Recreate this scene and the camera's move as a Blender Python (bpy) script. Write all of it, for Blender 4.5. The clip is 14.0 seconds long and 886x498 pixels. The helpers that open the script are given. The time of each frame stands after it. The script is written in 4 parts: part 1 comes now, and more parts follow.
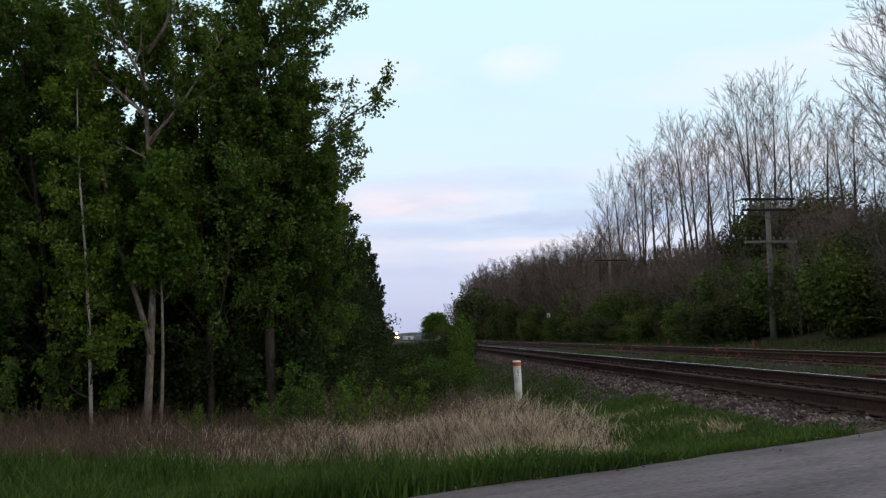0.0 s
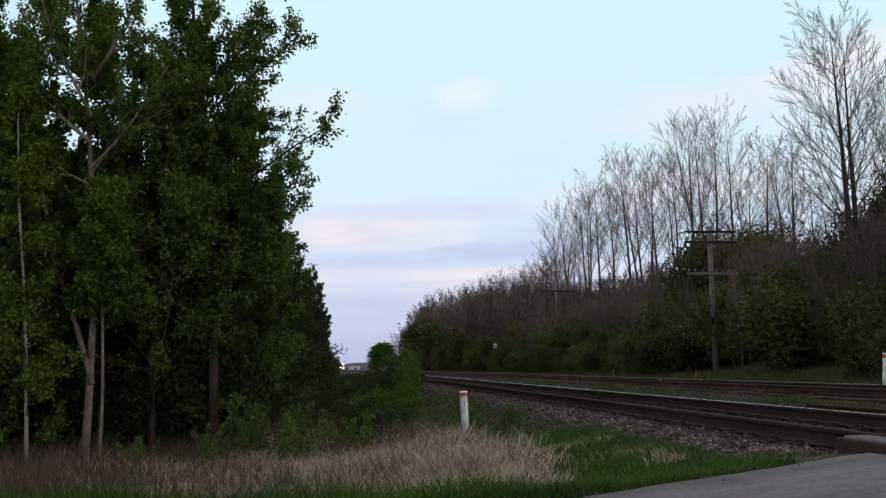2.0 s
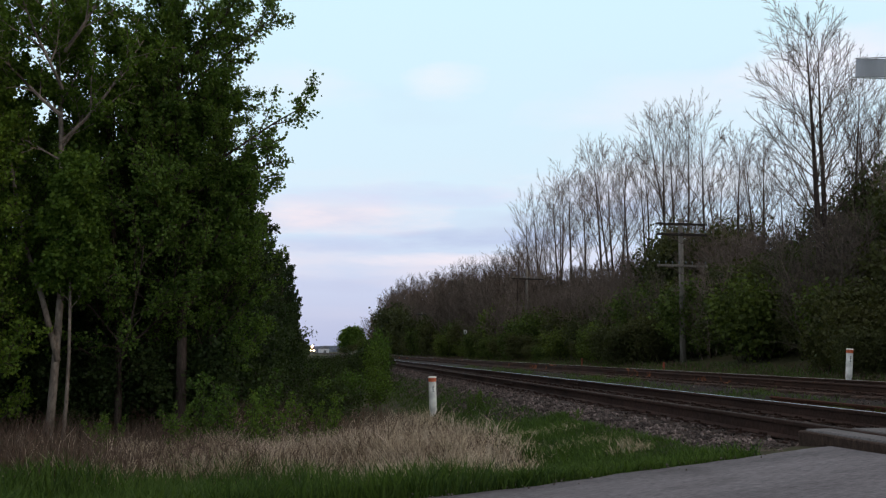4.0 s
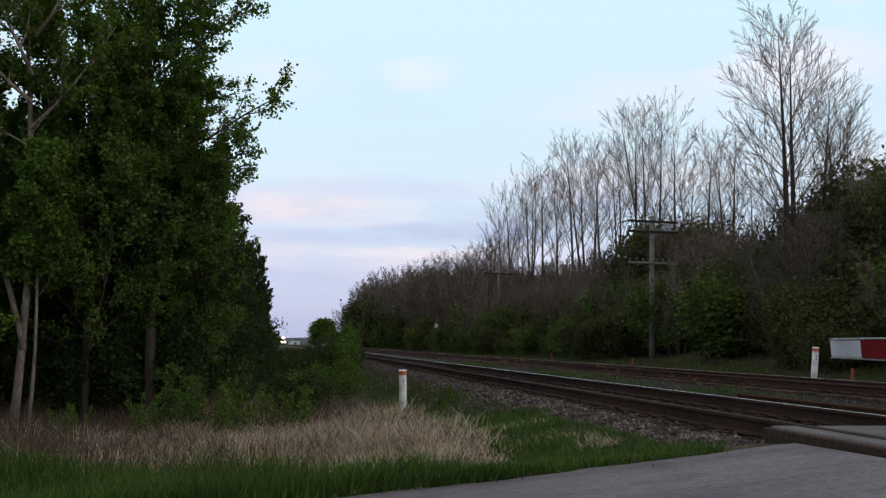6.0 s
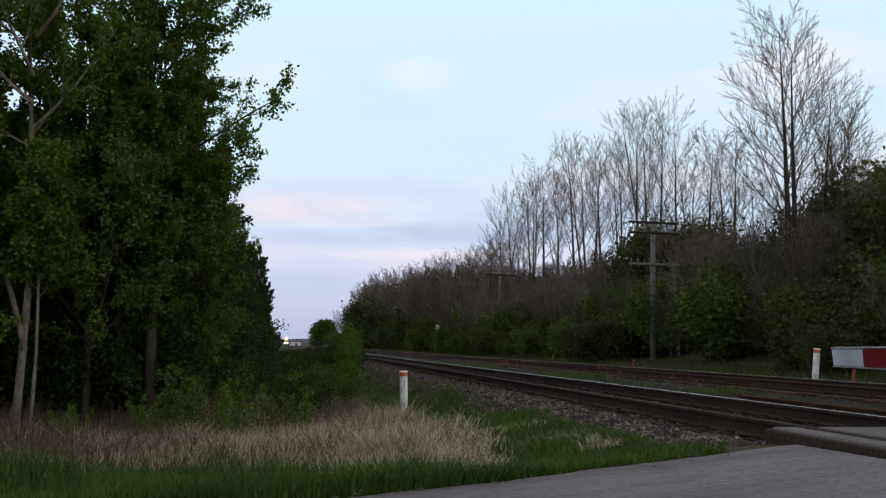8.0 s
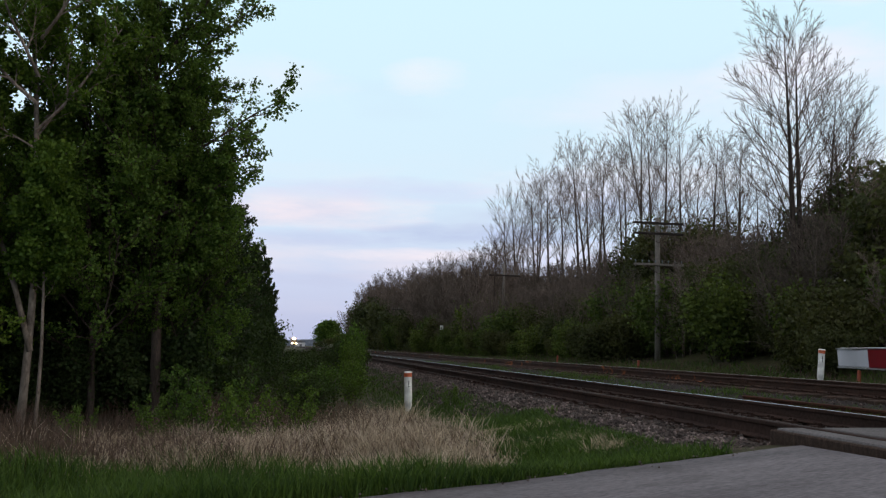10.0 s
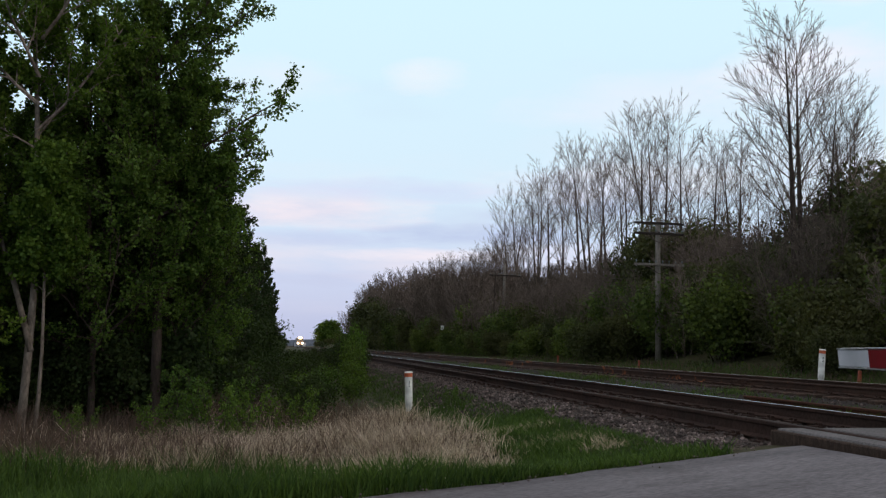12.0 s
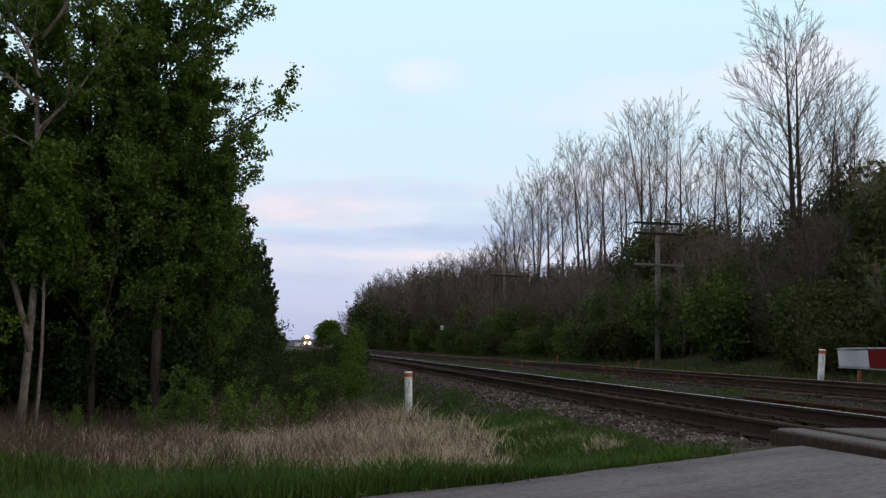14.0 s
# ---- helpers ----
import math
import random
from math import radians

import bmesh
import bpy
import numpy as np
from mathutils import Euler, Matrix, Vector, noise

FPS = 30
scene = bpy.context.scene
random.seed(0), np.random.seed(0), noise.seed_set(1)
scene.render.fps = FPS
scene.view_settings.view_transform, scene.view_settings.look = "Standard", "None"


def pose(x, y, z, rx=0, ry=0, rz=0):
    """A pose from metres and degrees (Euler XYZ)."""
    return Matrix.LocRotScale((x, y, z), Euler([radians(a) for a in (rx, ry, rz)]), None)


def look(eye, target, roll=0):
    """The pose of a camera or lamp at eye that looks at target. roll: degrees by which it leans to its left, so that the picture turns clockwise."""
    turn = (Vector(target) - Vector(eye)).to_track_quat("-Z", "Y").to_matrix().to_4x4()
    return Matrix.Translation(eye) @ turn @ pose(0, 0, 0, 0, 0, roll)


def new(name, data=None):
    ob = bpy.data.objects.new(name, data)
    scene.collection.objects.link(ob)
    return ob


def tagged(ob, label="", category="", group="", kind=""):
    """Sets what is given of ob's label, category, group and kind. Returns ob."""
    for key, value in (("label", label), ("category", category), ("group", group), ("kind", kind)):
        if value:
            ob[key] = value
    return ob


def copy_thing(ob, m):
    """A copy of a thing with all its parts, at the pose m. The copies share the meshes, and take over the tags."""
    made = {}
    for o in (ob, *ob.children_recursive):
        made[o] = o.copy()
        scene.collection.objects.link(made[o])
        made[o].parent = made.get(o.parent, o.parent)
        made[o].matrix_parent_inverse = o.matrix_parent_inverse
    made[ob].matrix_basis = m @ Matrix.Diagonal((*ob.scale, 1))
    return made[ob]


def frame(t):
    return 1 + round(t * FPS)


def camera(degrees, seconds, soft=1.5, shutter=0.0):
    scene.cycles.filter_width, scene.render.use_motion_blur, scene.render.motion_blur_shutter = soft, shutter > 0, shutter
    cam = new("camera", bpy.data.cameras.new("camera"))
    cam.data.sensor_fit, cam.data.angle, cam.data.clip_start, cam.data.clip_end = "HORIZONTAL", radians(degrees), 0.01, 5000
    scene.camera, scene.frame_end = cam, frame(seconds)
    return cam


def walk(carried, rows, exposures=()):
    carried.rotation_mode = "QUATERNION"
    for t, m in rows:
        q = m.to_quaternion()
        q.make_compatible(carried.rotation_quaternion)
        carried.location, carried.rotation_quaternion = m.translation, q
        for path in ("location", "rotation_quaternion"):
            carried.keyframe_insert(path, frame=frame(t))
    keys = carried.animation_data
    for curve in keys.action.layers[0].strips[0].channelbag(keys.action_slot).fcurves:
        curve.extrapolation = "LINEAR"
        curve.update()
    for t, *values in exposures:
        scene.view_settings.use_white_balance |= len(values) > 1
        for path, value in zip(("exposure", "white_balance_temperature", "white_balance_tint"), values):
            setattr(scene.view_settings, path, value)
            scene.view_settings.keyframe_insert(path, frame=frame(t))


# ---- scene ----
# ---------------------------------------------------------------- camera
EYE = (0.0, 0.0, 1.15)
cam = camera(50.0, 14.0, soft=1.3)
PATH = [(0.0, -2.73, 5.33, 1.40), (0.5, -5.18, 5.93, 0.92), (1.0, -6.18, 6.86, 1.33), (1.5, -5.90, 7.11, 1.30),
        (2.0, -5.93, 7.06, 1.36), (2.5, -6.12, 7.08, 1.11), (2.7, -6.37, 7.00, 1.46), (4.8, -8.59, 5.84, -0.85), (5.0, -8.81, 5.81, -0.73), (5.5, -9.28, 5.77, -0.73),
        (6.0, -9.50, 5.79, -0.72), (6.5, -9.55, 5.81, -0.70), (7.0, -9.54, 5.82, -0.70), (7.5, -9.49, 5.85, -0.73),
        (8.0, -9.44, 5.86, -0.73), (10.5, -9.16, 5.90, -0.73), (11.0, -9.16, 5.90, -0.73), (12.0, -9.15, 5.90, -0.74),
        (13.0, -9.15, 5.89, -0.74), (14.0, -9.16, 5.90, -0.75)]
walk(cam, [(t, pose(*EYE, 90 + p, r, y)) for t, y, p, r in PATH], [(0.0, 0.08), (0.5, 0.06), (1.5, 0.0), (14.0, 0.0)])

# ---------------------------------------------------------------- node helpers


def shader(name):
    m = bpy.data.materials.new(name)
    m.use_nodes = True
    nt = m.node_tree
    nt.nodes.clear()
    out = nt.nodes.new("ShaderNodeOutputMaterial")
    return m, nt, out


def node(nt, kind, ins=None, **props):
    n = nt.nodes.new(kind)
    for k, v in props.items():
        if k == "blend_type":
            n.blend_type = v
        elif k == "data_type":
            n.data_type = v
        elif k == "operation":
            n.operation = v
        elif k == "sky_type":
            n.sky_type = v
        elif k == "feature":
            n.feature = v
    for k, v in (ins or {}).items():
        if isinstance(v, bpy.types.NodeSocket):
            nt.links.new(v, n.inputs[k])
        else:
            n.inputs[k].default_value = v
    return n


def ramp(nt, fac, stops):
    r = nt.nodes.new("ShaderNodeValToRGB")
    el = r.color_ramp.elements
    while len(el) < len(stops):
        el.new(0.5)
    for e, (pos, col) in zip(el, stops):
        e.position, e.color = pos, (*col, 1)
    nt.links.new(fac, r.inputs[0])
    return r.outputs[0]


def mixc(nt, fac, a, b, how="MIX"):
    n = nt.nodes.new("ShaderNodeMix")
    n.data_type, n.blend_type = "RGBA", how
    for i, v in ((0, fac), (6, a), (7, b)):
        if isinstance(v, bpy.types.NodeSocket):
            nt.links.new(v, n.inputs[i])
        elif i == 0:
            n.inputs[0].default_value = v
        else:
            n.inputs[i].default_value = (*v, 1)
    return n.outputs[2]


def surface(name, stops, scale, fine=None, rough=0.8, metal=0.0, bump=0.0, bump_scale=None, stretch=(1, 1, 1), per=None, space="Object", patch=None):
    """Noise-coloured surface: stops over a coarse noise, a fine grain over it, bump. per: variation by island or object.
    patch: (scale, low, high, colour): stains with a shape of their own."""
    m, nt, out = shader(name)
    co = node(nt, "ShaderNodeTexCoord").outputs[space]
    mp = node(nt, "ShaderNodeMapping", {"Vector": co, "Scale": stretch}).outputs[0]
    n1 = node(nt, "ShaderNodeTexNoise", {"Vector": mp, "Scale": scale, "Detail": 6.0, "Roughness": 0.62}).outputs[0]
    col = ramp(nt, n1, stops)
    f = fine or scale * 9
    n2 = node(nt, "ShaderNodeTexNoise", {"Vector": mp, "Scale": f, "Detail": 4.0}).outputs[0]
    g = ramp(nt, n2, [(0.3, (0.6, 0.6, 0.6)), (0.7, (1.3, 1.3, 1.3))])
    col = mixc(nt, 1.0, col, g, "MULTIPLY")
    if patch:
        n3 = node(nt, "ShaderNodeTexNoise", {"Vector": co, "Scale": patch[0], "Detail": 5.0, "Roughness": 0.7}).outputs[0]
        k = ramp(nt, n3, [(patch[1], (0, 0, 0)), (patch[2], (1, 1, 1))])
        col = mixc(nt, k, col, patch[3])
    if per:
        src = node(nt, "ShaderNodeNewGeometry").outputs["Random Per Island"] if per == "island" else node(nt, "ShaderNodeObjectInfo").outputs["Random"]
        v = ramp(nt, src, [(0.0, (0.6, 0.62, 0.6)), (1.0, (1.35, 1.3, 1.3))])
        col = mixc(nt, 1.0, col, v, "MULTIPLY")
    b = node(nt, "ShaderNodeBsdfPrincipled", {"Base Color": col, "Roughness": rough, "Metallic": metal, "Specular IOR Level": 0.12 if rough >= 0.7 else 0.5})
    if bump:
        n4 = node(nt, "ShaderNodeTexNoise", {"Vector": mp, "Scale": bump_scale or f, "Detail": 6.0}).outputs[0]
        nt.links.new(node(nt, "ShaderNodeBump", {"Height": n4, "Strength": bump, "Distance": 0.02}).outputs[0], b.inputs["Normal"])
    nt.links.new(b.outputs[0], out.inputs[0])
    return m


def leafy(name, dark, light, through_light=0.35, patch=0.5):
    """Leaves and blades: hue by island, drifts of tone through the plant, light through the blade."""
    m, nt, out = shader(name)
    geo = node(nt, "ShaderNodeNewGeometry")
    co = node(nt, "ShaderNodeTexCoord").outputs["Object"]
    n1 = node(nt, "ShaderNodeTexNoise", {"Vector": co, "Scale": patch, "Detail": 3.0}).outputs[0]
    f = node(nt, "ShaderNodeMath", {0: geo.outputs["Random Per Island"], 1: n1}, operation="ADD").outputs[0]
    f = node(nt, "ShaderNodeMath", {0: f, 1: 0.5}, operation="MULTIPLY").outputs[0]
    col = ramp(nt, f, [(0.25, dark), (0.75, light)])
    ob = ramp(nt, node(nt, "ShaderNodeObjectInfo").outputs["Random"], [(0.0, (0.8, 0.85, 0.85)), (1.0, (1.2, 1.12, 1.0))])
    col = mixc(nt, 1.0, col, ob, "MULTIPLY")
    d = node(nt, "ShaderNodeBsdfPrincipled", {"Base Color": col, "Roughness": 0.65, "Specular IOR Level": 0.2})
    tr = node(nt, "ShaderNodeBsdfTranslucent", {"Color": mixc(nt, 1.0, col, (1.15, 1.2, 0.6), "MULTIPLY")})
    mx = node(nt, "ShaderNodeMixShader", {0: through_light, 1: d.outputs[0], 2: tr.outputs[0]})
    nt.links.new(mx.outputs[0], out.inputs[0])
    return m


def glow(name, col, strength):
    m, nt, out = shader(name)
    e = node(nt, "ShaderNodeEmission", {"Color": (*col, 1), "Strength": strength})
    nt.links.new(e.outputs[0], out.inputs[0])
    return m


# ---------------------------------------------------------------- sky and sun (after sunset, thin cloud)
world = bpy.data.worlds.new("evening_sky")
scene.world = world
world.use_nodes = True
wt = world.node_tree
wt.nodes.clear()
SUN_UP, SUN_TURN = radians(4.0), radians(115)
sky = node(wt, "ShaderNodeTexSky", sky_type="NISHITA")
sky.sun_disc, sky.sun_elevation, sky.sun_rotation, sky.dust_density = False, SUN_UP, SUN_TURN, 2.0
wco = node(wt, "ShaderNodeTexCoord").outputs["Generated"]
sep = node(wt, "ShaderNodeSeparateXYZ", {0: wco})
up = sep.outputs[2]
clear = ramp(wt, up, [(0.0, (0.50, 0.55, 0.78)), (0.07, (0.56, 0.63, 0.88)), (0.17, (0.66, 0.82, 0.96)), (0.36, (0.67, 0.90, 1.0)), (0.55, (0.66, 0.66, 0.70)), (1.0, (0.60, 0.52, 0.48))])
# cloud sheets lie flat: the direction is flattened onto a high level before the noise
flat = node(wt, "ShaderNodeMath", {0: up, 1: 0.10}, operation="ADD").outputs[0]
px = node(wt, "ShaderNodeMath", {0: sep.outputs[0], 1: flat}, operation="DIVIDE").outputs[0]
py = node(wt, "ShaderNodeMath", {0: sep.outputs[1], 1: flat}, operation="DIVIDE").outputs[0]
cp = node(wt, "ShaderNodeCombineXYZ", {0: px, 1: py, 2: 3.7}).outputs[0]
cn = node(wt, "ShaderNodeTexNoise", {"Vector": cp, "Scale": 0.9, "Detail": 5.0, "Roughness": 0.5}).outputs[0]
cn2 = node(wt, "ShaderNodeTexNoise", {"Vector": cp, "Scale": 0.55, "Detail": 4.0, "Roughness": 0.5}).outputs[0]
pale = ramp(wt, cn, [(0.50, (0, 0, 0)), (0.72, (0.6, 0.6, 0.6))])
grey = ramp(wt, cn2, [(0.52, (0, 0, 0)), (0.66, (1, 1, 1))])
low = ramp(wt, up, [(0.05, (0.15, 0.15, 0.15)), (0.09, (1, 1, 1)), (0.17, (0.85, 0.85, 0.85)), (0.21, (0.25, 0.25, 0.25)), (0.6, (0.2, 0.2, 0.2))])
skycol = mixc(wt, mixc(wt, 1.0, pale, low, "MULTIPLY"), clear, (0.86, 0.76, 0.86))
skycol = mixc(wt, mixc(wt, 1.0, grey, low, "MULTIPLY"), skycol, (0.50, 0.54, 0.78))
front = node(wt, "ShaderNodeMath", {0: sep.outputs[1], 1: 0.05}, operation="MAXIMUM").outputs[0]
side = node(wt, "ShaderNodeMath", {0: sep.outputs[0], 1: front}, operation="DIVIDE").outputs[0]
rag = node(wt, "ShaderNodeTexNoise", {"Vector": cp, "Scale": 3.0, "Detail": 6.0, "Roughness": 0.6}).outputs[0]


def cloud(base, at, height, half, thick, colour, most):
    """A drawn-out cloud at a bearing (as a tangent) and a height, with a ragged rim."""
    dx = node(wt, "ShaderNodeMath", {0: node(wt, "ShaderNodeMath", {0: side, 1: at}, operation="SUBTRACT").outputs[0], 1: half}, operation="DIVIDE").outputs[0]
    dz = node(wt, "ShaderNodeMath", {0: node(wt, "ShaderNodeMath", {0: up, 1: height}, operation="SUBTRACT").outputs[0], 1: thick}, operation="DIVIDE").outputs[0]
    d2 = node(wt, "ShaderNodeMath", {0: node(wt, "ShaderNodeMath", {0: dx, 1: dx}, operation="MULTIPLY").outputs[0], 1: node(wt, "ShaderNodeMath", {0: dz, 1: dz}, operation="MULTIPLY").outputs[0]}, operation="ADD").outputs[0]
    d3 = node(wt, "ShaderNodeMath", {0: d2, 1: node(wt, "ShaderNodeMath", {0: rag, 1: 3.2, 2: -0.8}, operation="MULTIPLY_ADD").outputs[0]}, operation="ADD").outputs[0]
    k = ramp(wt, node(wt, "ShaderNodeMath", {0: d3, 1: 0.4}, operation="MULTIPLY").outputs[0], [(0.2, (most,) * 3), (0.85, (0, 0, 0))])
    return mixc(wt, k, base, colour)


for spec in ((0.142, 0.278, 0.05, 0.018, (0.93, 0.90, 0.95), 0.7), (-0.01, 0.275, 0.075, 0.022, (0.88, 0.86, 0.96), 0.5), (0.03, 0.142, 0.11, 0.022, (0.92, 0.80, 0.88), 0.8), (0.10, 0.163, 0.15, 0.012, (0.62, 0.66, 0.90), 0.7),
             (0.20, 0.118, 0.12, 0.011, (0.46, 0.53, 0.80), 0.85), (0.03, 0.112, 0.10, 0.010, (0.52, 0.58, 0.84), 0.7), (0.15, 0.096, 0.12, 0.007, (0.90, 0.82, 0.92), 0.8), (0.42, 0.25, 0.18, 0.03, (0.86, 0.86, 0.98), 0.5), (0.60, 0.27, 0.12, 0.04, (0.92, 0.88, 0.98), 0.8), (0.66, 0.345, 0.1, 0.02, (0.94, 0.90, 0.97), 0.8), (0.36, 0.17, 0.16, 0.02, (0.93, 0.88, 0.96), 0.6)):
    skycol = cloud(skycol, *spec)
bg1 = node(wt, "ShaderNodeBackground", {"Color": skycol, "Strength": 0.96})
bg2 = node(wt, "ShaderNodeBackground", {"Color": sky.outputs[0], "Strength": 0.05})
add = node(wt, "ShaderNodeAddShader", {0: bg1.outputs[0], 1: bg2.outputs[0]})
wo = node(wt, "ShaderNodeOutputWorld", {0: add.outputs[0]})
sun_data = bpy.data.lights.new("sun", "SUN")
sun_data.energy, sun_data.angle, sun_data.color = 0.35, radians(20), (1.0, 0.86, 0.72)
sun = new("sun", sun_data)
sun.matrix_world = look((0, 0, 30), Vector((0, 0, 30)) - Vector((math.sin(SUN_TURN), math.cos(SUN_TURN), 0.45)))

# ---------------------------------------------------------------- materials
ASPHALT = surface("worn_asphalt", [(0.3, (0.105, 0.1, 0.109)), (0.7, (0.22, 0.21, 0.226))], 1.6, 60, 0.9, bump=0.6, bump_scale=60, stretch=(0.3, 1.1, 1), patch=(0.8, 0.58, 0.72, (0.10, 0.095, 0.10)))
PANEL = surface("crossing_panel", [(0.3, (0.09, 0.086, 0.088)), (0.7, (0.17, 0.163, 0.166))], 1.5, 40, 0.85, bump=0.4)
SOIL = surface("soil", [(0.3, (0.03, 0.026, 0.016)), (0.5, (0.05, 0.048, 0.022)), (0.7, (0.05, 0.07, 0.022))], 0.25, 6, 0.95, bump=0.6, bump_scale=8)
GRAVEL = surface("ballast_bed", [(0.3, (0.035, 0.028, 0.024)), (0.7, (0.085, 0.068, 0.06))], 3, 24, 0.9, bump=0.9, bump_scale=24)
STONE = surface("ballast_stone", [(0.35, (0.03, 0.024, 0.022)), (0.55, (0.11, 0.088, 0.082)), (0.7, (0.29, 0.228, 0.21))], 4, 30, 0.85, per="island")
DUSTY = surface("dusty_ballast", [(0.3, (0.025, 0.02, 0.017)), (0.7, (0.075, 0.058, 0.049))], 3, 24, 0.85, bump=0.9, bump_scale=24)
# oil stain, with the shading among ties and stones painted in as well
STAINED_SHADED = surface("stained_shaded_ballast", [(0.3, (0.011, 0.008, 0.007)), (0.7, (0.034, 0.026, 0.022))], 3, 24, 0.85, bump=0.9, bump_scale=24)
STONE1 = surface("loose_stone", [(0.3, (0.1, 0.08, 0.074)), (0.7, (0.27, 0.22, 0.205))], 4, 30, 0.85, per="object")
TIE = surface("creosoted_wood", [(0.3, (0.03, 0.021, 0.017)), (0.7, (0.095, 0.064, 0.05))], 2, 20, 0.85, bump=0.5, stretch=(1, 12, 6), per="object")
RUST = surface("rusty_steel", [(0.3, (0.038, 0.023, 0.018)), (0.6, (0.07, 0.038, 0.027)), (0.8, (0.12, 0.055, 0.03))], 1.2, 25, 0.8, 0.0, bump=0.2, patch=(0.7, 0.6, 0.66, (0.3, 0.1, 0.036)))
SPARE = surface("red_rust", [(0.3, (0.05, 0.022, 0.015)), (0.7, (0.1, 0.04, 0.025))], 1.5, 25, 0.85, bump=0.2)
DARKRUST = surface("weathered_rail", [(0.3, (0.026, 0.017, 0.014)), (0.7, (0.064, 0.036, 0.028))], 1.2, 25, 0.8, 0.0, bump=0.2)
POLISHED = surface("polished_railhead", [(0.3, (0.38, 0.4, 0.43)), (0.7, (0.6, 0.62, 0.65))], 2, 40, 0.27, 1.0)
WORNHEAD = surface("dull_railhead", [(0.3, (0.3, 0.26, 0.25)), (0.7, (0.5, 0.46, 0.45))], 2, 40, 0.4, 0.9)
DARKHEAD = surface("dark_railhead", [(0.3, (0.03, 0.023, 0.021)), (0.7, (0.06, 0.048, 0.044))], 2, 40, 0.8)
WHITE = surface("white_plastic", [(0.3, (0.78, 0.77, 0.72)), (0.7, (0.82, 0.81, 0.76))], 2, 5, 0.5)
ORANGE = surface("faded_orange", [(0.3, (0.5, 0.09, 0.03)), (0.7, (0.62, 0.14, 0.05))], 4, 30, 0.55)
FADED = surface("weathered_orange", [(0.3, (0.24, 0.05, 0.022)), (0.7, (0.33, 0.075, 0.03))], 4, 30, 0.6)
INK = surface("black_print", [(0.3, (0.03, 0.03, 0.03)), (0.7, (0.05, 0.05, 0.05))], 4)
POLEWOOD = surface("grey_pole_wood", [(0.3, (0.13, 0.11, 0.095)), (0.7, (0.24, 0.215, 0.19))], 2, 18, 0.9, bump=0.4, stretch=(5, 5, 0.5))
ARMWOOD = surface("dark_arm_wood", [(0.3, (0.025, 0.02, 0.018)), (0.7, (0.055, 0.045, 0.04))], 2, 18, 0.9, stretch=(0.6, 5, 5))
GLASSY = surface("insulator_glass", [(0.3, (0.1, 0.12, 0.12)), (0.7, (0.2, 0.22, 0.22))], 4, 30, 0.2)
SHEET_W = surface("white_reflective_sheet", [(0.3, (0.5, 0.51, 0.54)), (0.7, (0.55, 0.56, 0.59))], 1, 3, 0.4)
SHEET_R = surface("red_reflective_sheet", [(0.3, (0.14, 0.002, 0.006)), (0.7, (0.165, 0.003, 0.008))], 1, 3, 0.4)
ALU = surface("galvanised_steel", [(0.3, (0.42, 0.43, 0.44)), (0.7, (0.58, 0.59, 0.6))], 5, 40, 0.45, 0.8)
BARK = surface("grey_brown_bark", [(0.3, (0.07, 0.052, 0.042)), (0.7, (0.16, 0.125, 0.10))], 2.5, 20, 0.9, bump=0.6, stretch=(3, 3, 0.6))
PALEBARK = surface("pale_aspen_bark", [(0.3, (0.12, 0.095, 0.08)), (0.7, (0.27, 0.225, 0.19))], 2.0, 14, 0.85, bump=0.3, stretch=(2, 2, 0.8), patch=(2.2, 0.56, 0.64, (0.07, 0.055, 0.045)))
BIRCH = surface("birch_bark", [(0.3, (0.24, 0.225, 0.19)), (0.7, (0.42, 0.39, 0.34))], 2.0, 14, 0.8, stretch=(2, 2, 5), patch=(3.0, 0.58, 0.64, (0.06, 0.05, 0.045)))
BRUSHBARK = surface("brush_bark", [(0.3, (0.085, 0.067, 0.056)), (0.7, (0.18, 0.145, 0.12))], 2.5, 20, 0.9, stretch=(3, 3, 0.6), per="object")
DARKBARK = surface("dark_bark", [(0.3, (0.03, 0.022, 0.018)), (0.7, (0.085, 0.064, 0.054))], 2.5, 20, 0.9, stretch=(3, 3, 0.6))
LEAF = leafy("aspen_leaf", (0.04, 0.078, 0.014), (0.105, 0.175, 0.032), 0.4)
LEAF_Y = leafy("fresh_leaf", (0.05, 0.095, 0.014), (0.135, 0.215, 0.032), 0.42)
# darkest green: the shade inside the wood is put into this leaf colour
LEAF_SHADE = leafy("shaded_leaf", (0.018, 0.033, 0.011), (0.042, 0.067, 0.02))
LEAF_B = leafy("bank_leaf", (0.045, 0.05, 0.02), (0.08, 0.092, 0.034), 0.3)
LEAF_K = leafy("bank_fresh_leaf", (0.045, 0.068, 0.018), (0.135, 0.18, 0.042), 0.35)
GRASS = leafy("green_grass", (0.022, 0.05, 0.011), (0.075, 0.13, 0.026), 0.3, 1.1)
STRAW = leafy("dry_grass", (0.21, 0.153, 0.122), (0.78, 0.63, 0.55), 0.25, 2.2)
STALK = leafy("dead_stalks", (0.055, 0.037, 0.03), (0.15, 0.102, 0.082), 0.15, 1.0)
HEAD = glow("headlight_glow", (1.0, 0.57, 0.27), 420.0)
LOCO = surface("locomotive_paint", [(0.3, (0.03, 0.03, 0.035)), (0.7, (0.06, 0.06, 0.065))], 1, 12, 0.5)
WALLW = surface("pale_siding", [(0.3, (0.5, 0.5, 0.52)), (0.7, (0.6, 0.6, 0.62))], 1, 12, 0.8)
